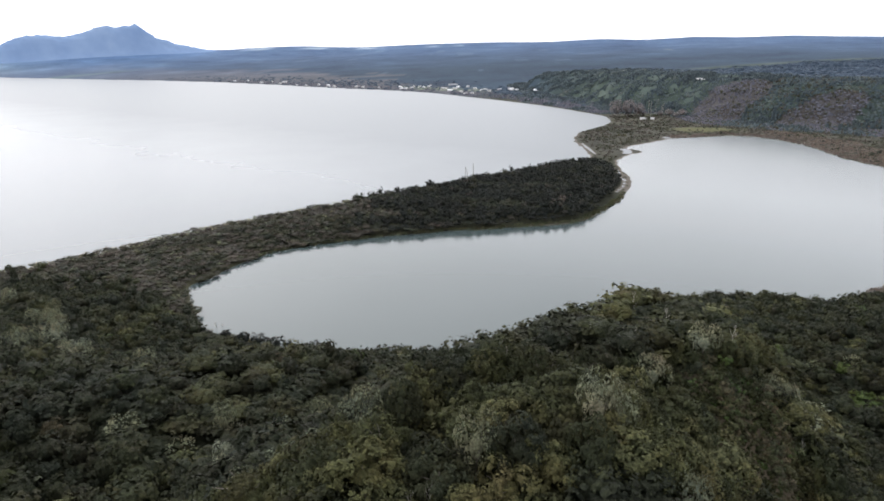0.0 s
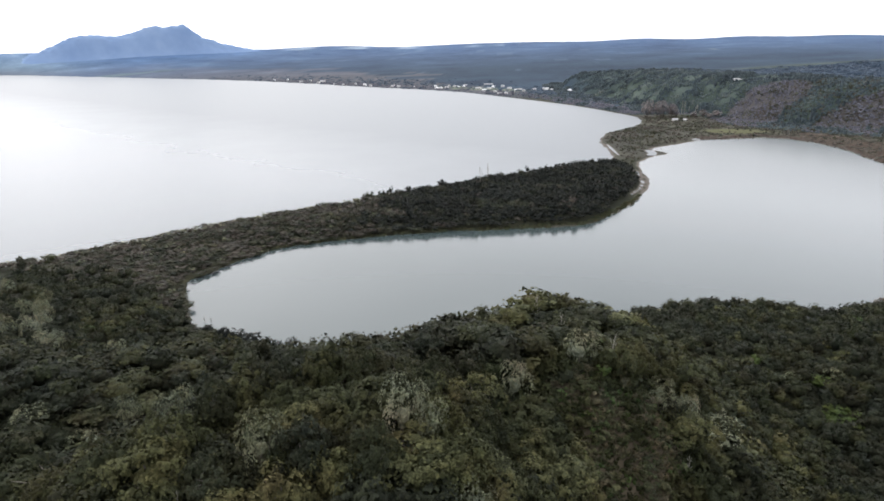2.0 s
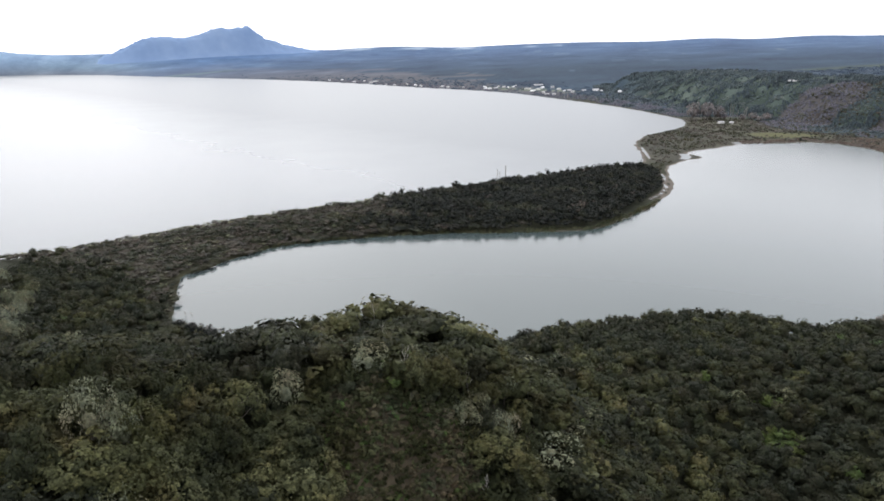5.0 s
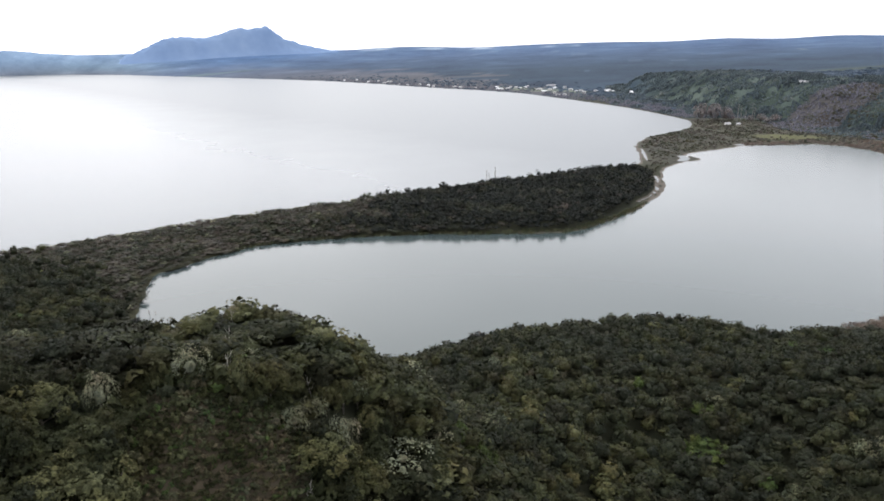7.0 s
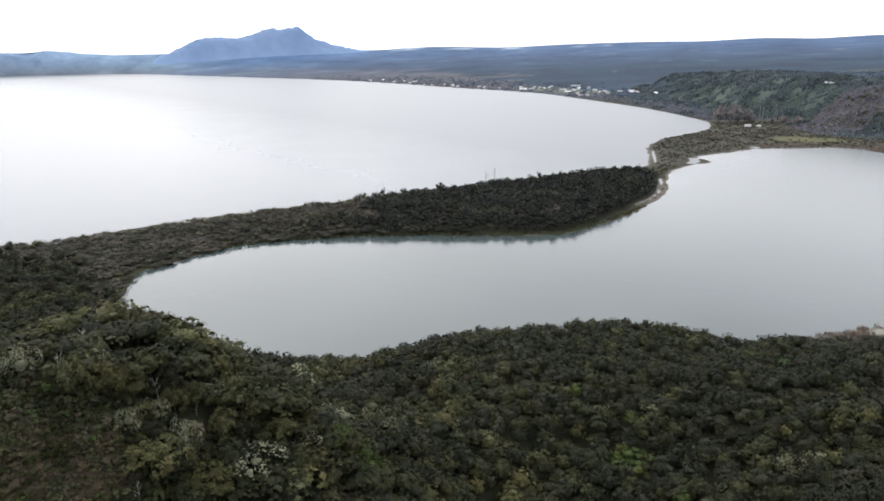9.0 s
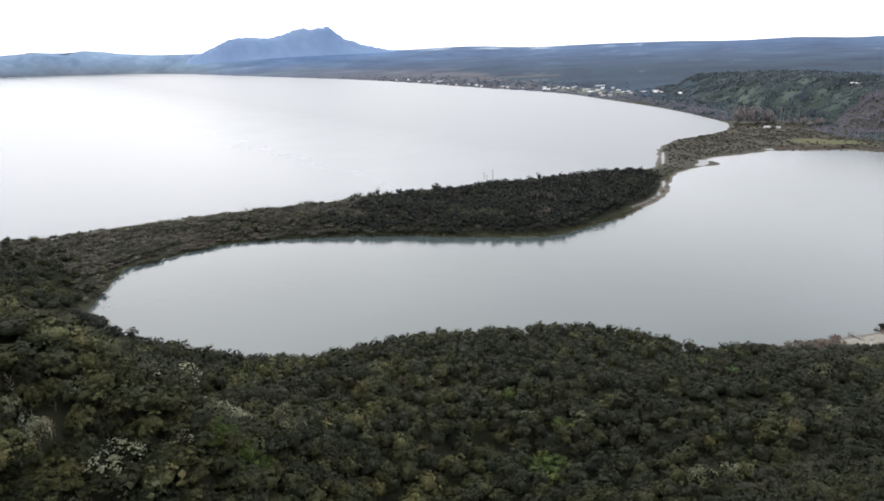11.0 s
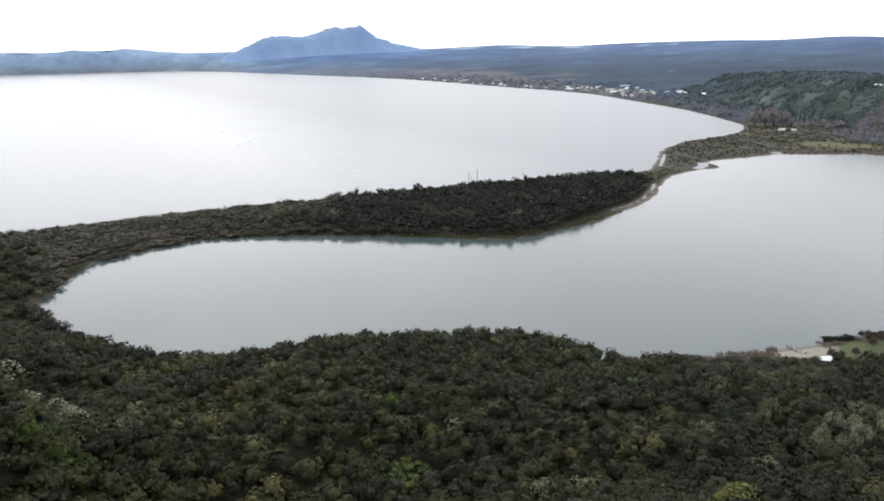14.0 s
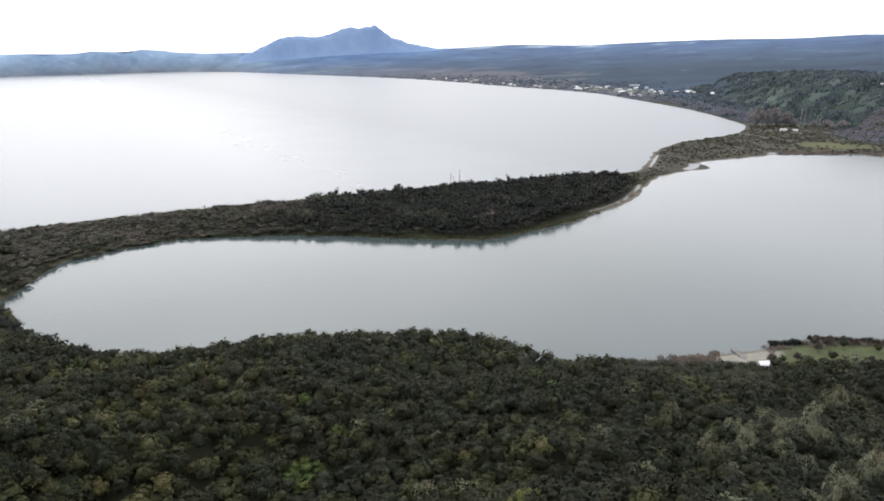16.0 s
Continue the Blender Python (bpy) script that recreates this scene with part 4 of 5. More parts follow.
def build_spit():
    rng = np.random.RandomState(12)
    x, y = scatter(rng, -330, 175, 235, 690, 3.9)
    d, z = land(x, y)
    small, big = ring_distance(x, y, SMALL_LAKE), ring_distance(x, y, BIG_LAKE)
    along = (y > 330) | ((x < -95) & (y > 242 + 0.4 * (-105 - x)))
    ok = along & (d > np.where(x < -60, -1.0, np.where(x < 0, 0.2, 2.5))) & (y > 240) & (x < 160)
    ok &= ~((x > 95) & (small < 8.5)) & ~((x <= 0) & (small < -1.8)) & ~((x > 105) & (y > 620))
    # reed bank on the inner shore
    ok &= ~((x > 30) & (x < 100) & (small < 4.6) & (y < 470))
    x, y, z, d, big = x[ok], y[ok], z[ok], d[ok], big[ok]
    n = len(x)
    wood = np.clip((x + 0.25 * y + 14 * waves(x, y, 50, 73)) / 90, 0, 1) + rng.uniform(-0.18, 0.18, n)
    tall = (3.4 + 2.9 * np.clip(wood * 1.4, 0, 1)) * rng.uniform(0.88, 1.14, n) * np.where(d < 8, 0.7, 1.0)
    tall *= np.where((rng.uniform(size=n) < 0.05), 1.22, 1.0)
    rad = rng.uniform(1.8, 3.4, n)
    tone = np.clip(0.42 + 0.3 * waves(x, y, 60, 71) + rng.uniform(-0.45, 0.45, n) + 0.4 * (rng.uniform(size=n) < 0.06), 0, 0.99)
    tall = np.where(x < -140, tall * 0.86, tall) * np.where(rng.uniform(size=n) < 0.12, rng.uniform(1.1, 1.45, n), 1.0)
    tall = np.where((big > 9) & (big < 24) & (rng.uniform(size=n) < 0.16), tall * 1.32, tall)
    outer = (big < 13) & (y > 470)
    tall = np.where(outer, tall * 0.55, tall)
    kan = (wood > 0.5) & (rng.uniform(size=n) < 0.95) & ~outer
    pale = ~kan & (((big < 14) & (rng.uniform(size=n) < 0.3)) | (rng.uniform(size=n) < 0.04))
    grey = ~kan & ~pale & ((rng.uniform(size=n) < 0.42 + 0.22 * waves(x, y, 45, 74)) | outer)
    leaf = ~kan & ~pale & ~grey
    for key, mat, s, label in (("spit_bush", SPIT_LEAF, kan, "dark dense kanuka wood covering the spit"), ("spit_pale_bush", PALE, pale, "grey-white bare-looking trees along the outer shore"),
                               ("spit_scrub", SPIT_TWIG, grey, "greyish brown scrub on the narrow spit"), ("spit_green_bush", SPIT_GREEN, leaf, "olive green bush on the narrow spit")):
        canopy(key, mat, LOOSE if mat is PALE else ROUGH, x[s], y[s], z[s] + tall[s] * 0.46, rad[s] * (0.8 if mat is PALE else 1.1), tall[s] * 0.44, tone[s], rng, label)


build_foreground()
build_spit()


def build_far():
    rng = np.random.RandomState(13)
    # isthmus scrub
    x, y = scatter(rng, 100, 640, 560, 1100, 4.6)
    d, z = land(x, y)
    small = ring_distance(x, y, SMALL_LAKE)
    ok = (d > 5) & ((x < 420) | (small > 18)) & (rng.uniform(size=len(x)) < 0.62 + 0.4 * waves(x, y, 60, 85)) & ~((np.exp(-((x - 318) / 42) ** 2 - ((y - 895) / 26) ** 2) > 0.4) & (rng.uniform(size=len(x)) < 0.85))
    x, y, z, small = x[ok], y[ok], z[ok], small[ok]
    n = len(x)
    r, h, tone = rng.uniform(1.6, 3.8, n), rng.uniform(0.8, 2.4, n), rng.uniform(0.1, 0.85, n)
    r, h = np.where(small < 45, r * 0.8, r), h * np.where(rng.uniform(size=n) < 0.05, 1.9, 1.0)
    b = rng.uniform(size=n) * 0.5 + 0.25 + 0.25 * waves(x, y, 70, 86)
    for mat, s, key, label in ((SPIT_TWIG, b < 0.45, "isthmus_scrub", "grey-brown low scrub on the isthmus"), (SPIT_GREEN, b >= 0.45, "isthmus_bush", "low olive green bushes on the isthmus")):
        canopy(key, mat, MOUND, x[s], y[s], z[s] - 0.3, r[s], h[s], tone[s], rng, label)
    # bush on the escarpment, willow thickets at its foot
    x, y = scatter(rng, 120, 900, 780, 2060, 4.5)
    d, z = land(x, y)
    scarp = scarp_depth(x, y)
    n = len(x)
    pick = waves(x, y, 110, 81) + rng.uniform(-0.5, 0.5, n)
    clump = waves(x, y, 60, 82) + 0.6 * waves(x, y, 25, 84)
    brown = thickets(x, y) + 0.12 * pick < 1.0
    brown |= (scarp > -75) & (scarp < 0) & (y < 1180) & (pick > 0.1)
    brown |= (x < 240) & (d < 62) & (pick > -0.5) & (y > 1130)
    dark = ~brown & ((((x - 415) / 42) ** 2 + ((y - 1235) / 55) ** 2 + 0.4 * pick < 1.0) | (((x - 500) / 30) ** 2 + ((y - 1130) / 40) ** 2 + 0.4 * pick < 1.0)
                     | ((np.abs(scarp - 4 - 10 * waves(x, y, 90, 87)) < 17) & (x > 400)) | ((np.abs(scarp - 8) < 14) & (x > 265) & (x < 360) & (pick > -0.4)) | (clump > 1.15))
    grass = pasture(x, y) & ~brown & ~dark
    ok = (d > 5) & ((scarp > -78 + 40 * step(y, 1150, 1250)) | ((x < 240) & (y > 1120) & (y < 1560))) & (scarp < 235) & (x < 60 + 0.66 * y) & ~((x > 225) & (x < 330) & (y < 1120)) & (rng.uniform(size=n) < np.where(grass, 0.16, 0.93))
    leaf = ~brown & ~dark
    tone = np.clip(0.34 + 0.28 * waves(x, y, 80, 83) + rng.uniform(-0.28, 0.28, n) + 0.25 * grass, 0, 0.99)
    r, h = rng.uniform(1.4, 3.7, n), rng.uniform(1.5, 3.8, n)
    for key, mat, s, rr, hh, label in (("hillside_bush", HAZED_HILL_LEAF, leaf, 1.0, 1.0, "hazy grey-green bush on the escarpment above the shore"), ("willow_thicket", THICKET, brown, 1.0, 0.8, "leafless brown willow thicket below the hill"),
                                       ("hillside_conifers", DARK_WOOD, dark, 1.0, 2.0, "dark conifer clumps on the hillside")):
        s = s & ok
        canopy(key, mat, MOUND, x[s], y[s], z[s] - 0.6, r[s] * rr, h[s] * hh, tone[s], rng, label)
    # conifer forest on the plateau's brow
    x, y = scatter(rng, 150, 1400, 900, 2300, 15.0)
    d, z = land(x, y)
    scarp = scarp_depth(x, y) + 30 * waves(x, y, 140, 90)
    ok = (scarp > 165) & (scarp < 800) & (x < 60 + 0.66 * y)
    x, y, z = x[ok], y[ok], z[ok]
    n = len(x)
    canopy("plateau_woods", HAZED_PINE, MOUND, x, y, z - 1, rng.uniform(8, 13, n), rng.uniform(3, 5.5, n), np.clip(0.5 + 0.5 * waves(x, y, 200, 91), 0, 0.99), rng, "dark haze-blue woods on the plateau", "woods")
    # woods of the plain, thickest near the coast
    m = 26000
    a, q = np.radians(rng.uniform(-45, 10, m)), np.sqrt(rng.uniform(1250 ** 2, 3300 ** 2, m))
    x, y = 100 + q * np.sin(a), 25 + q * np.cos(a)
    d, z = land(x, y)
    scarp = scarp_depth(x, y)
    village = ((x - 10) / 150) ** 2 + ((y - 1880) / 130) ** 2 < 1
    ok = (d > 6) & (scarp < 0) & ~(village & (rng.uniform(size=m) < 0.6)) & ~((x > 215) & (x < 330) & (y < 1110)) & (rng.uniform(size=m) < 0.8 * step(d, 350, 60)) & (rng.uniform(size=m) < step(q, 3400, 1700))
    x, y, z, d = x[ok], y[ok], z[ok], d[ok]
    n = len(x)
    h, tone = rng.uniform(4, 8, n), rng.uniform(0, 0.99, n)
    b = (d < 85) & (rng.uniform(size=n) < 0.75)
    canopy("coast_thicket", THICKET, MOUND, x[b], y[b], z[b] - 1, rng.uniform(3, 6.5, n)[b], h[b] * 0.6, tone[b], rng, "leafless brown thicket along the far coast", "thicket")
    canopy("plain_woods", HAZED_PINE, MOUND, x[~b], y[~b], z[~b] - 1.5, rng.uniform(5, 10, n)[~b], h[~b] * 0.6, tone[~b], rng, "haze-blue woods on the far plain", "woods")

build_far()


# ---- smaller things ----
def ground_at(x, y):
    return float(land(np.array([x]), np.array([y]))[1][0])


def reed_cards(rng, count):
    """A clump of upright reeds, height 1, radius 1."""
    a, q = rng.uniform(0, 6.283, count), np.sqrt(rng.uniform(0, 1, count))
    p = np.stack([q * np.cos(a), q * np.sin(a), np.full(count, -0.1)], -1)
    t = rng.uniform(0, 6.283, count)
    w = 0.14 * np.stack([np.cos(t), np.sin(t), 0 * t], -1)
    up = np.stack([rng.uniform(-0.25, 0.25, count), rng.uniform(-0.25, 0.25, count), rng.uniform(0.6, 1.15, count)], -1)
    quad = np.stack([p - w, p + w, p + up + w * 0.25, p + up - w * 0.25], 1)
    return quad.reshape(-1, 3), np.arange(count * 4).reshape(-1, 4)


def build_reeds():
    rng = np.random.RandomState(21)
    kinds = [reed_cards(rng, 26) for _ in range(4)]
    x, y = scatter(rng, -140, 470, 250, 880, 2.9)
    d, z = land(x, y)
    small = ring_distance(x, y, SMALL_LAKE)
    east = (x > 255) & (y > 560) & (small > -1.5) & (small < 17 + 40 * step(x, 372, 400) + 5 * waves(x, y, 50, 23)) & (waves(x, y, 26, 27) > -0.75)
    south = (x > 172) & (x < 206) & (y < 310) & (small > -2) & (small < 8 + 2 * waves(x, y, 14, 26))
    park = (x > 222) & (x < 275) & (y < 345) & (small > -1.0) & (small < 4.5) & (waves(x, y, 18, 24) > -0.5)
    bank = (x < 150) & (y > 250) & (y < 505) & (small > 0.3) & (small < 2.4 + 2.6 * step(x, 25, 45) * step(x, 118, 105)) & (ring_distance(x, y, BIG_LAKE) > 10) & (y > 300 - 0.3 * x) & (y > 235 + 0.25 * x)
    for key, mat, s, label in (("reed_bed", REED, east, "rust-brown reed bed along the far lake shore"), ("shore_reeds", REED, south | park, "rust-red reeds at the near lake edge"),
                               ("green_reeds", GREEN_REED, bank, "pale olive reeds fringing the spit")):
        n = int(s.sum())
        canopy(key, mat, kinds, x[s], y[s], np.maximum(z[s], -0.3), rng.uniform(1.2, 2.0, n), rng.uniform(0.9, 2.0, n), rng.uniform(0, 0.99, n), rng, label, "reeds")


def build_clearing():
    rng = np.random.RandomState(22)
    x, y = scatter(rng, 14, 64, 54, 100, 0.56)
    core = openness(x, y)
    s = core > 0.22
    x, y, core = x[s], y[s], core[s]
    d, z = land(x, y)
    n = len(x)
    u = 0.1 + 0.8 * rng.uniform(size=n) + 0.45 * waves(x, y, 9, 25)
    kinds = [crown_cards(rng, 3, 1, 0.33, 10, 0.19, core=0.5, spread=(0.5, 0.85)) for _ in range(4)]
    grow = 1 + 1.3 * (core < 0.42)
    grow *= 1 + 0.9 * (rng.uniform(size=n) < 0.06)
    r, h, tone = rng.uniform(0.35, 0.9, n) * grow, rng.uniform(0.4, 1.1, n) * grow, rng.uniform(0, 0.99, n)
    u = np.where(core < 0.42, u * 0.5 + 0.72, u)
    for key, mat, s, label in (("clearing_scrub", SCRUB_LEAF, u < 0.5, "low brown scrub in the clearing"), ("clearing_fern", FERN, (u >= 0.5) & (u < 0.6), "bright green ferns in the clearing"),
                               ("clearing_shrubs", OLIVE, u >= 0.6, "small olive green shrubs in the clearing")):
        canopy(key, mat, kinds, x[s], y[s], z[s] - 0.2, r[s], h[s], tone[s], rng, label, "scrub")


def dead_tree(rng, height, label):
    """A bleached skeleton: leaning trunk, upswept branches that fork into twigs."""
    ob = new("dead_tree")
    lean = rng.uniform(-0.1, 0.1, 2) * height
    part("trunk", mesh_of("trunk", *tube([(lean[0] * t * t, lean[1] * t * t, height * t) for t in (0, 0.35, 0.7, 1.0)], [0.085, 0.07, 0.045, 0.012]), DEAD, True), ob)
    for i in range(8):
        t = 0.42 + 0.06 * i + rng.uniform(-0.03, 0.03)
        a, q, e = i * 2.4 + rng.uniform(-0.5, 0.5), rng.uniform(0.10, 0.2) * height * (1.2 - t * 0.7), rng.uniform(0.12, 0.22) * height
        c, s = math.cos(a), math.sin(a)
        o = (lean[0] * t * t, lean[1] * t * t, height * t)
        mid = (o[0] + c * q * 0.55, o[1] + s * q * 0.55, o[2] + e * 0.3)
        tip = (o[0] + c * q, o[1] + s * q, o[2] + e)
        twigs = [tube([o, mid, tip], [0.045, 0.032, 0.010], 5)]
        for sgn in (-1, 1):
            b = a + sgn * 0.9
            twigs.append(tube([mid, (mid[0] + math.cos(b) * q * 0.35, mid[1] + math.sin(b) * q * 0.35, mid[2] + e * 0.5)], [0.024, 0.008], 4))
        part("branch", mesh_of("branch", *joined(twigs), DEAD, True), ob)
    return tagged(ob, label, "dead tree", "dead trees in the bush")


def build_dead_trees():
    rng = np.random.RandomState(23)
    for x, y, h in ((-4, 44.3, 8.5), (-2.5, 45.6, 8.0), (24, 81, 8), (36.8, 81.8, 8.5), (44, 91, 8), (31, 92, 9), (52, 99, 8), (-20, 104, 8), (28, 99, 9), (60, 117, 8), (-36, 92, 8), (72, 150, 8),
                    (205, 205, 8.5), (92, 168, 8), (18, 84, 8.5), (48, 80, 6)):
        t = dead_tree(rng, h, "bleached leafless dead tree standing in the bush")
        t.matrix_basis = pose(x, y, ground_at(x, y) - 0.3, 0, 0, rng.uniform(0, 360)) @ Matrix.Scale(0.72, 4)
    for x, y, h in ((-102, 245, 3.4), (-100, 246.5, 2.4), (-117, 322, 2.2), (-109, 342, 2.6), (-103, 347, 2.0)):
        t = dead_tree(rng, h, "drowned dead tree standing in shallow water")
        t.matrix_basis = pose(x, y, max(ground_at(x, y), -1.2), 0, 0, rng.uniform(0, 360))


def poplar(rng, height, label):
    ob = new("poplar")
    part("trunk", mesh_of("trunk", *tube([(0, 0, -0.3), (0.05, 0, height * 0.5), (0, 0.05, height)], [0.13, 0.08, 0.02], 6), DEAD, True), ob)
    n = 260
    z, a = rng.uniform(0.12, 0.97, n) * height, rng.uniform(0, 6.283, n)
    q = 1.55 * np.sin(np.clip(z / height, 0.05, 1) * 3.0) ** 0.6 * rng.uniform(0.4, 1.0, n)
    p = np.stack([0.15 * q * np.cos(a), 0.15 * q * np.sin(a), z], -1)
    e = np.stack([q * np.cos(a), q * np.sin(a), np.minimum(z + rng.uniform(1.0, 2.2, n), height)], -1)
    w = 0.030 * np.stack([-np.sin(a), np.cos(a), 0 * a], -1)
    quad = np.stack([p - w, p + w, e + w * 0.5, e - w * 0.5], 1)
    part("crown", mesh_of("crown", quad.reshape(-1, 3), np.arange(n * 4).reshape(-1, 4), DEAD, False), ob, "leafless upright twigs")
    return tagged(ob, label, "tree", "leafless poplars")


def build_poplars():
    rng = np.random.RandomState(24)
    first = poplar(rng, 18.0, "tall narrow leafless poplar above the spit wood")
    spots = [(8, 541, 0.92), (1.5, 538, 0.8), (3.2, 540, 0.66), (299, 1092, 1.3), (304, 1096, 1.2), (309, 1088, 0.85), (318, 1085, 0.95), (322, 1090, 1.05), (46, 1542, 0.75), (40, 1546, 0.8), (33, 1551, 0.72), (27, 1562, 0.65), (53, 1531, 0.6)]
    for i, (x, y, s) in enumerate(spots):
        m = pose(x, y, ground_at(x, y), 0, 0, 50 * i) @ Matrix.Scale(s, 4)
        if i == 0:
            first.matrix_basis = m
        else:
            c = copy_thing(first, Matrix())
            c.matrix_basis = m
            if i > 2:
                tagged(c, "tall leafless grey poplar behind the isthmus")


def build_bare_trees():
    rng = np.random.RandomState(25)
    kinds = [crown_cards(rng, 16, 5, 0.14, 40, 0.05, -0.1, 0.3, 0.55, (0.5, 0.75)) for _ in range(3)]
    spots = [(243, 1076, 11, 19.5), (262, 1072, 12.5, 20.5), (281, 1080, 9.5, 16), (290, 1090, 6, 8), (314, 1078, 6, 7), (331, 1086, 7, 8), (348, 1076, 8, 8), (334, 1060, 6, 6)]
    first = []
    for i, (x, y, r, h) in enumerate(spots):
        s = Matrix.Diagonal((r / 10, r / 10, h / 10, 1))
        m = pose(x, y, ground_at(x, y) - 0.2, 0, 0, 77 * i) @ s
        if i < 3:
            t = make_tree("willow", rng, WILLOW, kinds[i], 1.0, (10, 10, 12), limbs(rng, 8.0, 0.5, 7, 4.0, 3.0), "large leafless round-crowned willow by the shore", "tree", "willows on the isthmus", 0.75)
            t.matrix_basis = m
            first.append(t)
        else:
            copy_thing(first[i % 3], Matrix()).matrix_basis = m


def box(bm, x0, x1, y0, y1, z0, z1):
    vs = [bm.verts.new(p) for p in ((x0, y0, z0), (x1, y0, z0), (x1, y1, z0), (x0, y1, z0), (x0, y0, z1), (x1, y0, z1), (x1, y1, z1), (x0, y1, z1))]
    for f in ((3, 2, 1, 0), (4, 5, 6, 7), (0, 1, 5, 4), (1, 2, 6, 5), (2, 3, 7, 6), (3, 0, 4, 7)):
        bm.faces.new([vs[i] for i in f])


def boxes_mesh(name, mat, *dims):
    bm = bmesh.new()
    for d in dims:
        box(bm, *d)
    me = bpy.data.meshes.new(name)
    bm.to_mesh(me)
    bm.free()
    me.materials.append(mat)
    return me


def house(name, w, d, h, roof_mat, label, category, group=""):
    """A gabled house: wall with gables, overhanging roof, door and windows."""
    ob = new(name)
    bm = bmesh.new()
    g = h + d * 0.28
    low = [bm.verts.new(p) for p in ((-w / 2, -d / 2, -0.3), (w / 2, -d / 2, -0.3), (w / 2, d / 2, -0.3), (-w / 2, d / 2, -0.3))]
    top = [bm.verts.new(p) for p in ((-w / 2, -d / 2, h), (w / 2, -d / 2, h), (w / 2, d / 2, h), (-w / 2, d / 2, h))]
    ra, rb = bm.verts.new((-w / 2, 0, g)), bm.verts.new((w / 2, 0, g))
    bm.faces.new((low[0], low[1], top[1], top[0]))
    bm.faces.new((low[2], low[3], top[3], top[2]))
    bm.faces.new((low[1], low[2], top[2], rb, top[1]))
    bm.faces.new((low[3], low[0], top[0], ra, top[3]))
    me = bpy.data.meshes.new("wall")
    bm.to_mesh(me)
    bm.free()
    me.materials.append(WHITE)
    part("wall", me, ob, "white painted walls")
    bm = bmesh.new()
    o, t = 0.4, 0.15
    for sgn in (-1, 1):
        a = [(-w / 2 - o, 0, g + t), (w / 2 + o, 0, g + t), (w / 2 + o, sgn * (d / 2 + o), h - 0.2), (-w / 2 - o, sgn * (d / 2 + o), h - 0.2)]
        va = [bm.verts.new(p) for p in a]
        vb = [bm.verts.new((p[0], p[1], p[2] - t * 0.9)) for p in a]
        bm.faces.new(va)
        bm.faces.new(vb[::-1])
        for i in range(4):
            bm.faces.new((va[i], va[(i + 1) % 4], vb[(i + 1) % 4], vb[i]))
    me = bpy.data.meshes.new("roof")
    bm.to_mesh(me)
    bm.free()
    me.materials.append(roof_mat)
    part("roof", me, ob)
    for k in (-1, 1):
        part("window", boxes_mesh("window", GLASS, (k * w * 0.3 - 0.7, k * w * 0.3 + 0.7, -d / 2 - 0.03, -d / 2 + 0.05, 0.9, 2.1)), ob)
    part("door", boxes_mesh("door", GLASS, (-0.45, 0.45, -d / 2 - 0.03, -d / 2 + 0.05, 0.0, 2.05)), ob)
    return tagged(ob, label, category, group)


def build_houses():
    rng = np.random.RandomState(26)
    kinds = [house("house", 11, 8, 3.0, PALE_ROOF, "white lakeside house with pale roof", "house", "houses of the lakeside village"),
             house("house", 14, 8, 3.2, ROOF, "white lakeside house with grey roof", "house", "houses of the lakeside village"),
             house("house", 10, 7, 4.6, ROOF, "tall white lakeside house with grey roof", "house", "houses of the lakeside village")]
    spots = [(rng.uniform(-260, -10), rng.uniform(25, 170)) for _ in range(26)] + [(rng.uniform(112, 176), rng.uniform(-8, 30)) for _ in range(9)] + [(rng.uniform(-900, -260), rng.uniform(14, 80)) for _ in range(18)]
    for i, (x, back) in enumerate(spots):
        y = float(np.interp(x, [-900, -605, -372, -230, -90, 50, 140, 192], [2455, 2205, 1985, 1880, 1742, 1505, 1345, 1216]))
        x, y = (x, 1700 - 1.45 * (x - 130) + back) if x > 100 else (x + 0.7 * back, y + 0.72 * back)
        m = pose(x, y, ground_at(x, y), 0, 0, rng.uniform(-40, 60)) @ Matrix.Scale(rng.uniform(0.55, 0.8), 4)
        if i < 3:
            kinds[i].matrix_basis = m
        else:
            copy_thing(kinds[int(rng.randint(3))], Matrix()).matrix_basis = m
    for x, y, w, a, label in ((274, 1029, 13, 10, "low white lodge on the isthmus"), (288, 1027, 9, -15, "white shed beside the lodge"),
                              (-31, 1971, 44, 12, "long white hall behind the village"), (408, 1182, 22, -30, "white farmhouse among hillside trees")):
        house("building", w, 8, 2.8, ROOF, label, "building").matrix_basis = pose(x, y, ground_at(x, y), 0, 0, a) @ Matrix.Scale(0.6, 4)


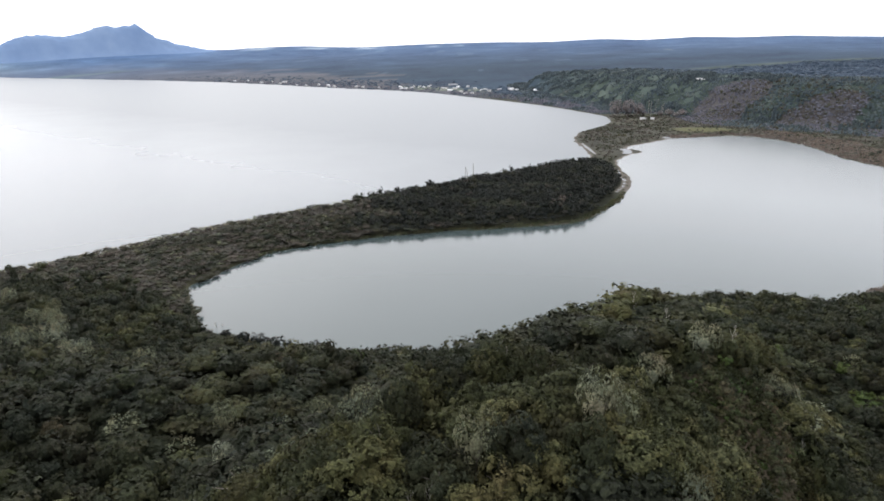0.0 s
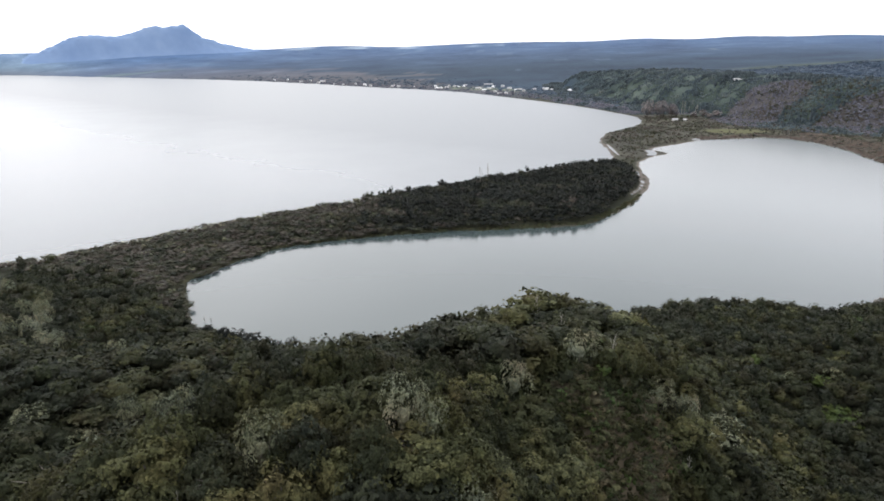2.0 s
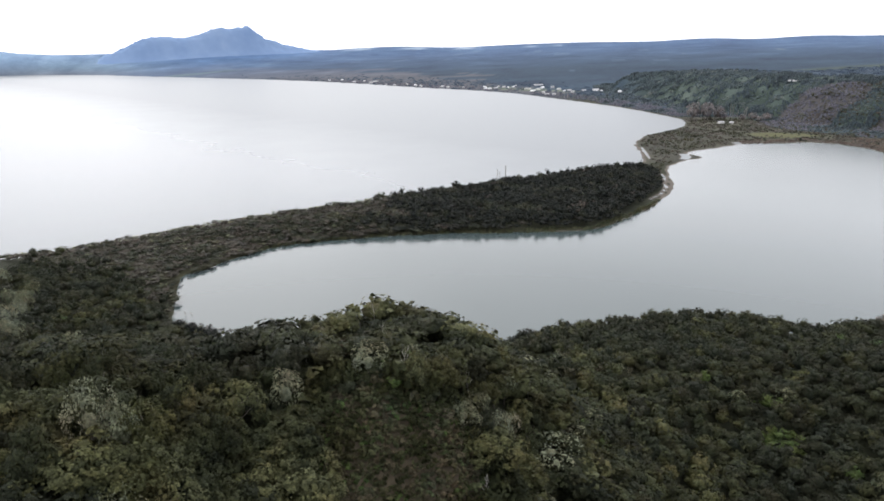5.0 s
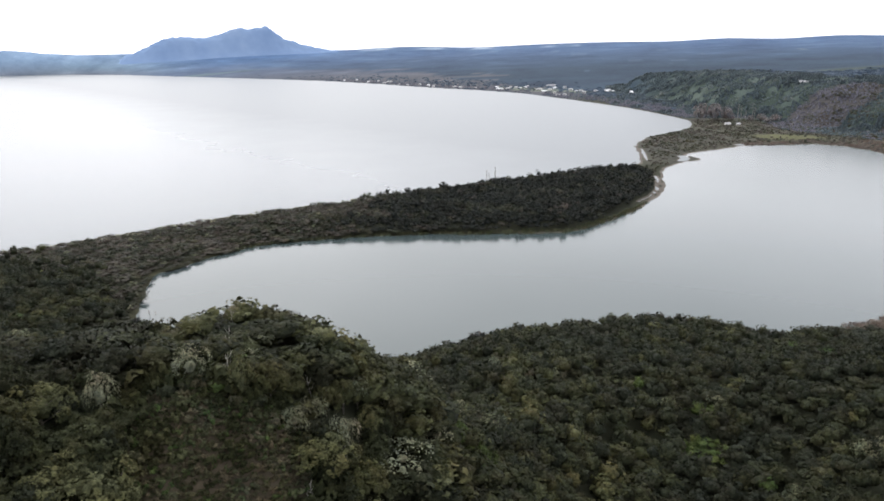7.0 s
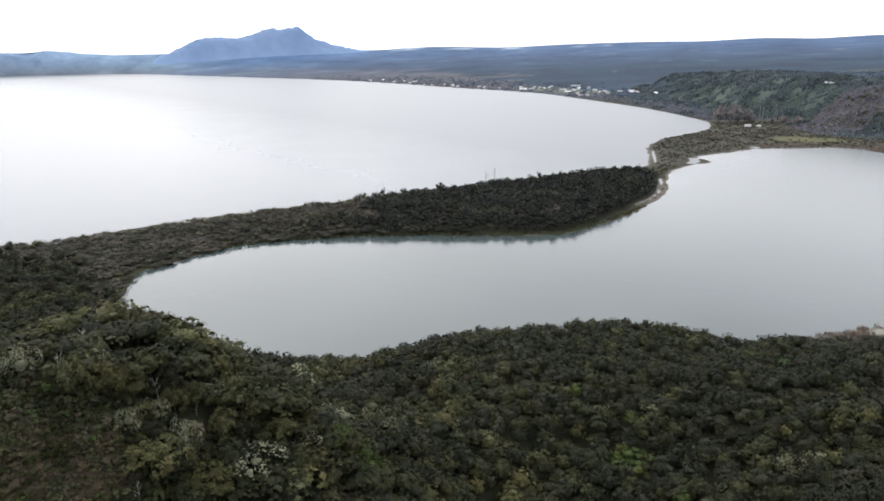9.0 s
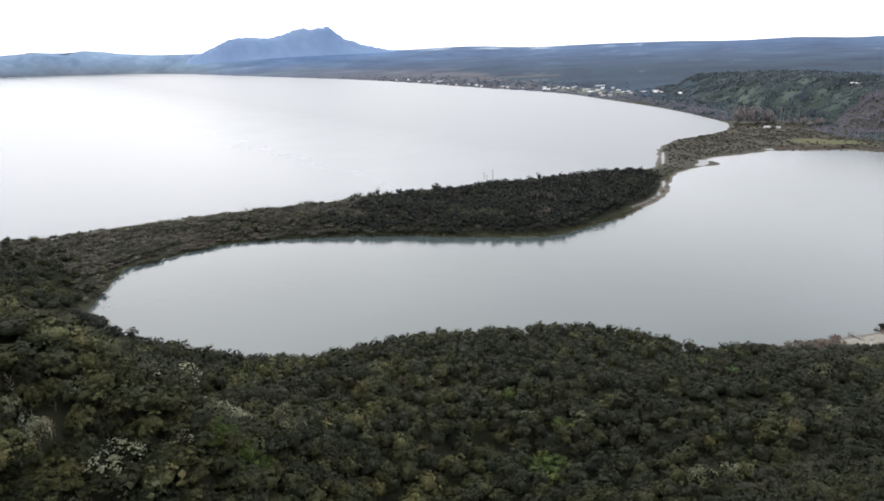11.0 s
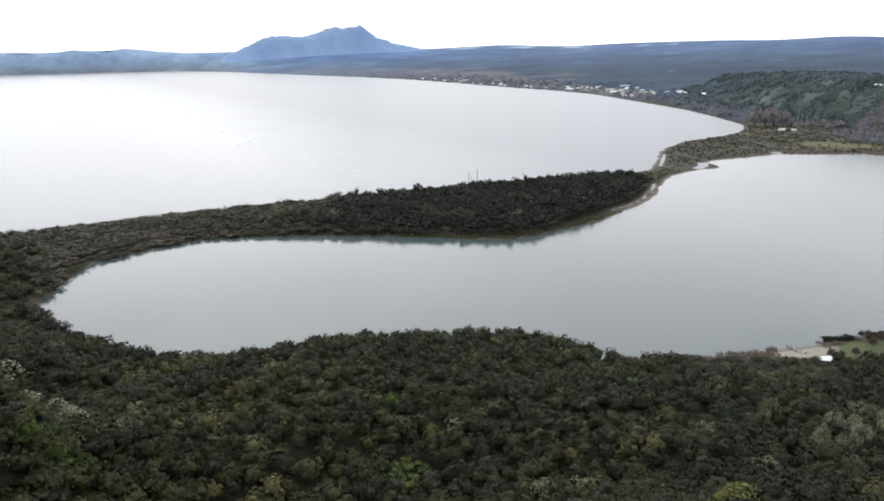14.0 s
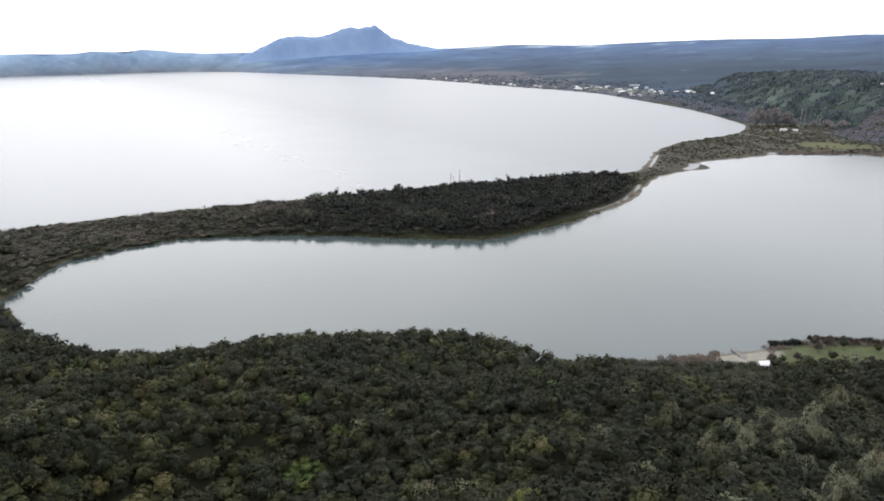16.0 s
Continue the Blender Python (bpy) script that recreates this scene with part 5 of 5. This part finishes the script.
def build_landing():
    """The small park at the near shore: jetty, white boat shed, lawn trees."""
    rng = np.random.RandomState(27)
    jetty = new("jetty")
    for i in range(22):
        part("plank", boxes_mesh("plank", PLANK, (-0.8 + 0.02 * (i % 3), 0.8 - 0.02 * (i % 2), i * 0.42, i * 0.42 + 0.38, 0.62, 0.68)), jetty)
    for sx in (-0.7, 0.7):
        part("bearer", boxes_mesh("bearer", PLANK, (sx - 0.07, sx + 0.07, 0, 9.2, 0.46, 0.617)), jetty)
        for i in range(4):
            part("post", mesh_of("post", *tube([(sx * 1.15, 0.6 + i * 2.7, -1.6), (sx * 1.15, 0.6 + i * 2.7, 1.1)], [0.1, 0.09], 8), BARK, True), jetty)
    jetty.matrix_basis = pose(214.2, 294.8, 0.1, 0, 0, 26.6)
    tagged(jetty, "narrow weathered wooden jetty reaching into the lake", "jetty")
    house("boat_shed", 6.0, 4.2, 2.5, PALE_ROOF, "small white boat shed near the jetty", "shed").matrix_basis = pose(220, 288, ground_at(220, 288), 0, 0, 25) @ Matrix.Scale(0.7, 4)
    board = new("sign_board")
    part("post", boxes_mesh("post", WHITE, (-0.09, 0.09, -0.09, 0.09, -0.3, 3.4)), board)
    part("panel", boxes_mesh("panel", WHITE, (-0.8, 0.8, -0.05, 0.05, 2.2, 3.4)), board)
    board.matrix_basis = pose(213.5, 288.5, ground_at(213.5, 288.5), 0, 0, 30)
    tagged(board, "white post with a blank panel at the shore", "sign")
    kinds = []
    places = ((238.8, 310.6), (242.5, 303.5), (246.8, 305.4), (249.5, 303.8), (255, 306), (238.6, 316), (242.5, 316.5), (231, 298), (234, 296.5), (239, 298), (245, 299), (251, 300), (226, 295), (222.5, 292.5), (258, 303), (248, 318), (259, 318))
    for i, (x, y) in enumerate(places):
        m = pose(x, y, ground_at(x, y), 0, 0, 61 * i) @ Matrix.Scale(rng.uniform(0.8, 1.15), 4)
        if i < 3:
            t = make_tree("lawn_tree", rng, (TWIG, LEAF, PALE)[i], (bare_cards(rng, 500), MID[1], MID[2])[i], 1.0, (1.9, 1.9, 2.3), limbs(rng, 2.4, 0.12, 5, 0.9, 0.7),
                          ("small leafless tree on the lawn", "small dark evergreen tree on the lawn", "small pale-leaved tree on the lawn")[i], "tree", "trees on the shore lawn", 0.2)
            t.matrix_basis = m
            kinds.append(t)
        else:
            copy_thing(kinds[int(rng.randint(3))], Matrix()).matrix_basis = m


def build_shore_hedges():
    """A dark evergreen hedge and a row of leafless shrubs at the lawn's edge."""
    rng = np.random.RandomState(30)
    kinds = [crown_cards(rng, 8, 3, 0.21, 10, 0.105) for _ in range(2)]
    bare = bare_cards(rng, 700)
    first = {}
    row = [("dark", 223.5 + 1.6 * i, 312 + 0.85 * i) for i in range(7)] + [("bare", 237.5 + 2.3 * i, 322.5 + 0.45 * i) for i in range(12)]
    for i, (key, x, y) in enumerate(row):
        m = pose(x, y, max(ground_at(x, y), 0.0) - 0.1, 0, 0, 67 * i) @ Matrix.Scale(rng.uniform(0.85, 1.15), 4)
        if key not in first:
            dark = key == "dark"
            first[key] = make_tree("shrub", rng, SPIT_LEAF if dark else TWIG, kinds[0] if dark else bare, 0.3, (1.7, 1.7, 2.2) if dark else (1.6, 1.6, 2.0), limbs(rng, 1.8, 0.08, 5, 0.8, 0.5),
                                   "dark evergreen shrub at the lawn's edge" if dark else "leafless brown shrub at the lake edge", "shrub", "shrubs along the shore lawn", 0.3)
            first[key].matrix_basis = m
        else:
            copy_thing(first[key], Matrix()).matrix_basis = m


def build_great_trees():
    """Broad crowns that stand out from the bush."""
    rng = np.random.RandomState(28)
    for x, y, r, h, mat, label in ((179.6, 122.4, 4.3, 10.5, LIME, "broad yellow-green tree rising from the bush"), (-20.5, 51, 4.8, 10.2, OLIVE, "broad olive-brown tree on the near slope"),
                                   (-27, 56, 4.0, 9.5, OLIVE, "olive-brown tree beside a broader one"), (-15.5, 47, 3.0, 8.6, OLIVE, "small olive-brown tree in front of broader ones")):
        t = make_tree("broadleaf_tree", rng, mat, crown_cards(rng, 26, 8, 0.10, 60, 0.042, -0.15), h * 0.30, (r, r, h * 0.52), limbs(rng, h * 0.7, 0.28, 7, r * 0.6, h * 0.2), label, "tree", "", 0.75)
        t.matrix_basis = pose(x, y, ground_at(x, y) - 0.1, 0, 0, rng.uniform(0, 360))


def build_shore_pines():
    """Dark flat-topped pines, taller than the bush, along the near shore."""
    rng = np.random.RandomState(29)
    kinds = []
    spots = [(-79, 214), (-75, 217), (-70, 211), (-66, 209), (-62, 211), (-57, 208), (-53, 210), (-48, 207), (-45, 209), (-41, 208), (-36, 209.5), (-31, 206), (-25, 204), (37, 227), (41, 231), (45, 233), (60, 243), (63, 245),
             (-14, 205), (-7, 206), (2, 207), (10, 211), (-88, 219), (-52, 198), (-46, 197), (-40, 199), (146, 250), (150, 252)]
    for i, (x, y) in enumerate(spots):
        m = pose(x, y, ground_at(x, y) - 0.1, 0, 0, 83 * i) @ Matrix.Scale(rng.uniform(0.62, 0.86) * (0.9 if i > 12 else 1), 4)
        if i < 3:
            h = 9.6 + 0.8 * i
            p = make_tree("pine", rng, SPIT_LEAF, crown_cards(rng, 11, 4, 0.16, 22, 0.085, -0.1, 0.9, 0.5, (0.5, 0.9)), h * 0.44, (3.7, 3.7, 3.6), limbs(rng, h * 0.86, 0.2, 8, 1.9, 0.9), "dark flat-topped pine on the lake shore", "tree", "pines on the near shore", 0.3)
            p.matrix_basis = m
            kinds.append(p)
        else:
            copy_thing(kinds[int(rng.randint(3))], Matrix()).matrix_basis = m


build_great_trees()
build_shore_hedges()
build_shore_pines()
build_reeds()
build_clearing()
build_dead_trees()
build_poplars()
build_bare_trees()
build_houses()
build_landing()
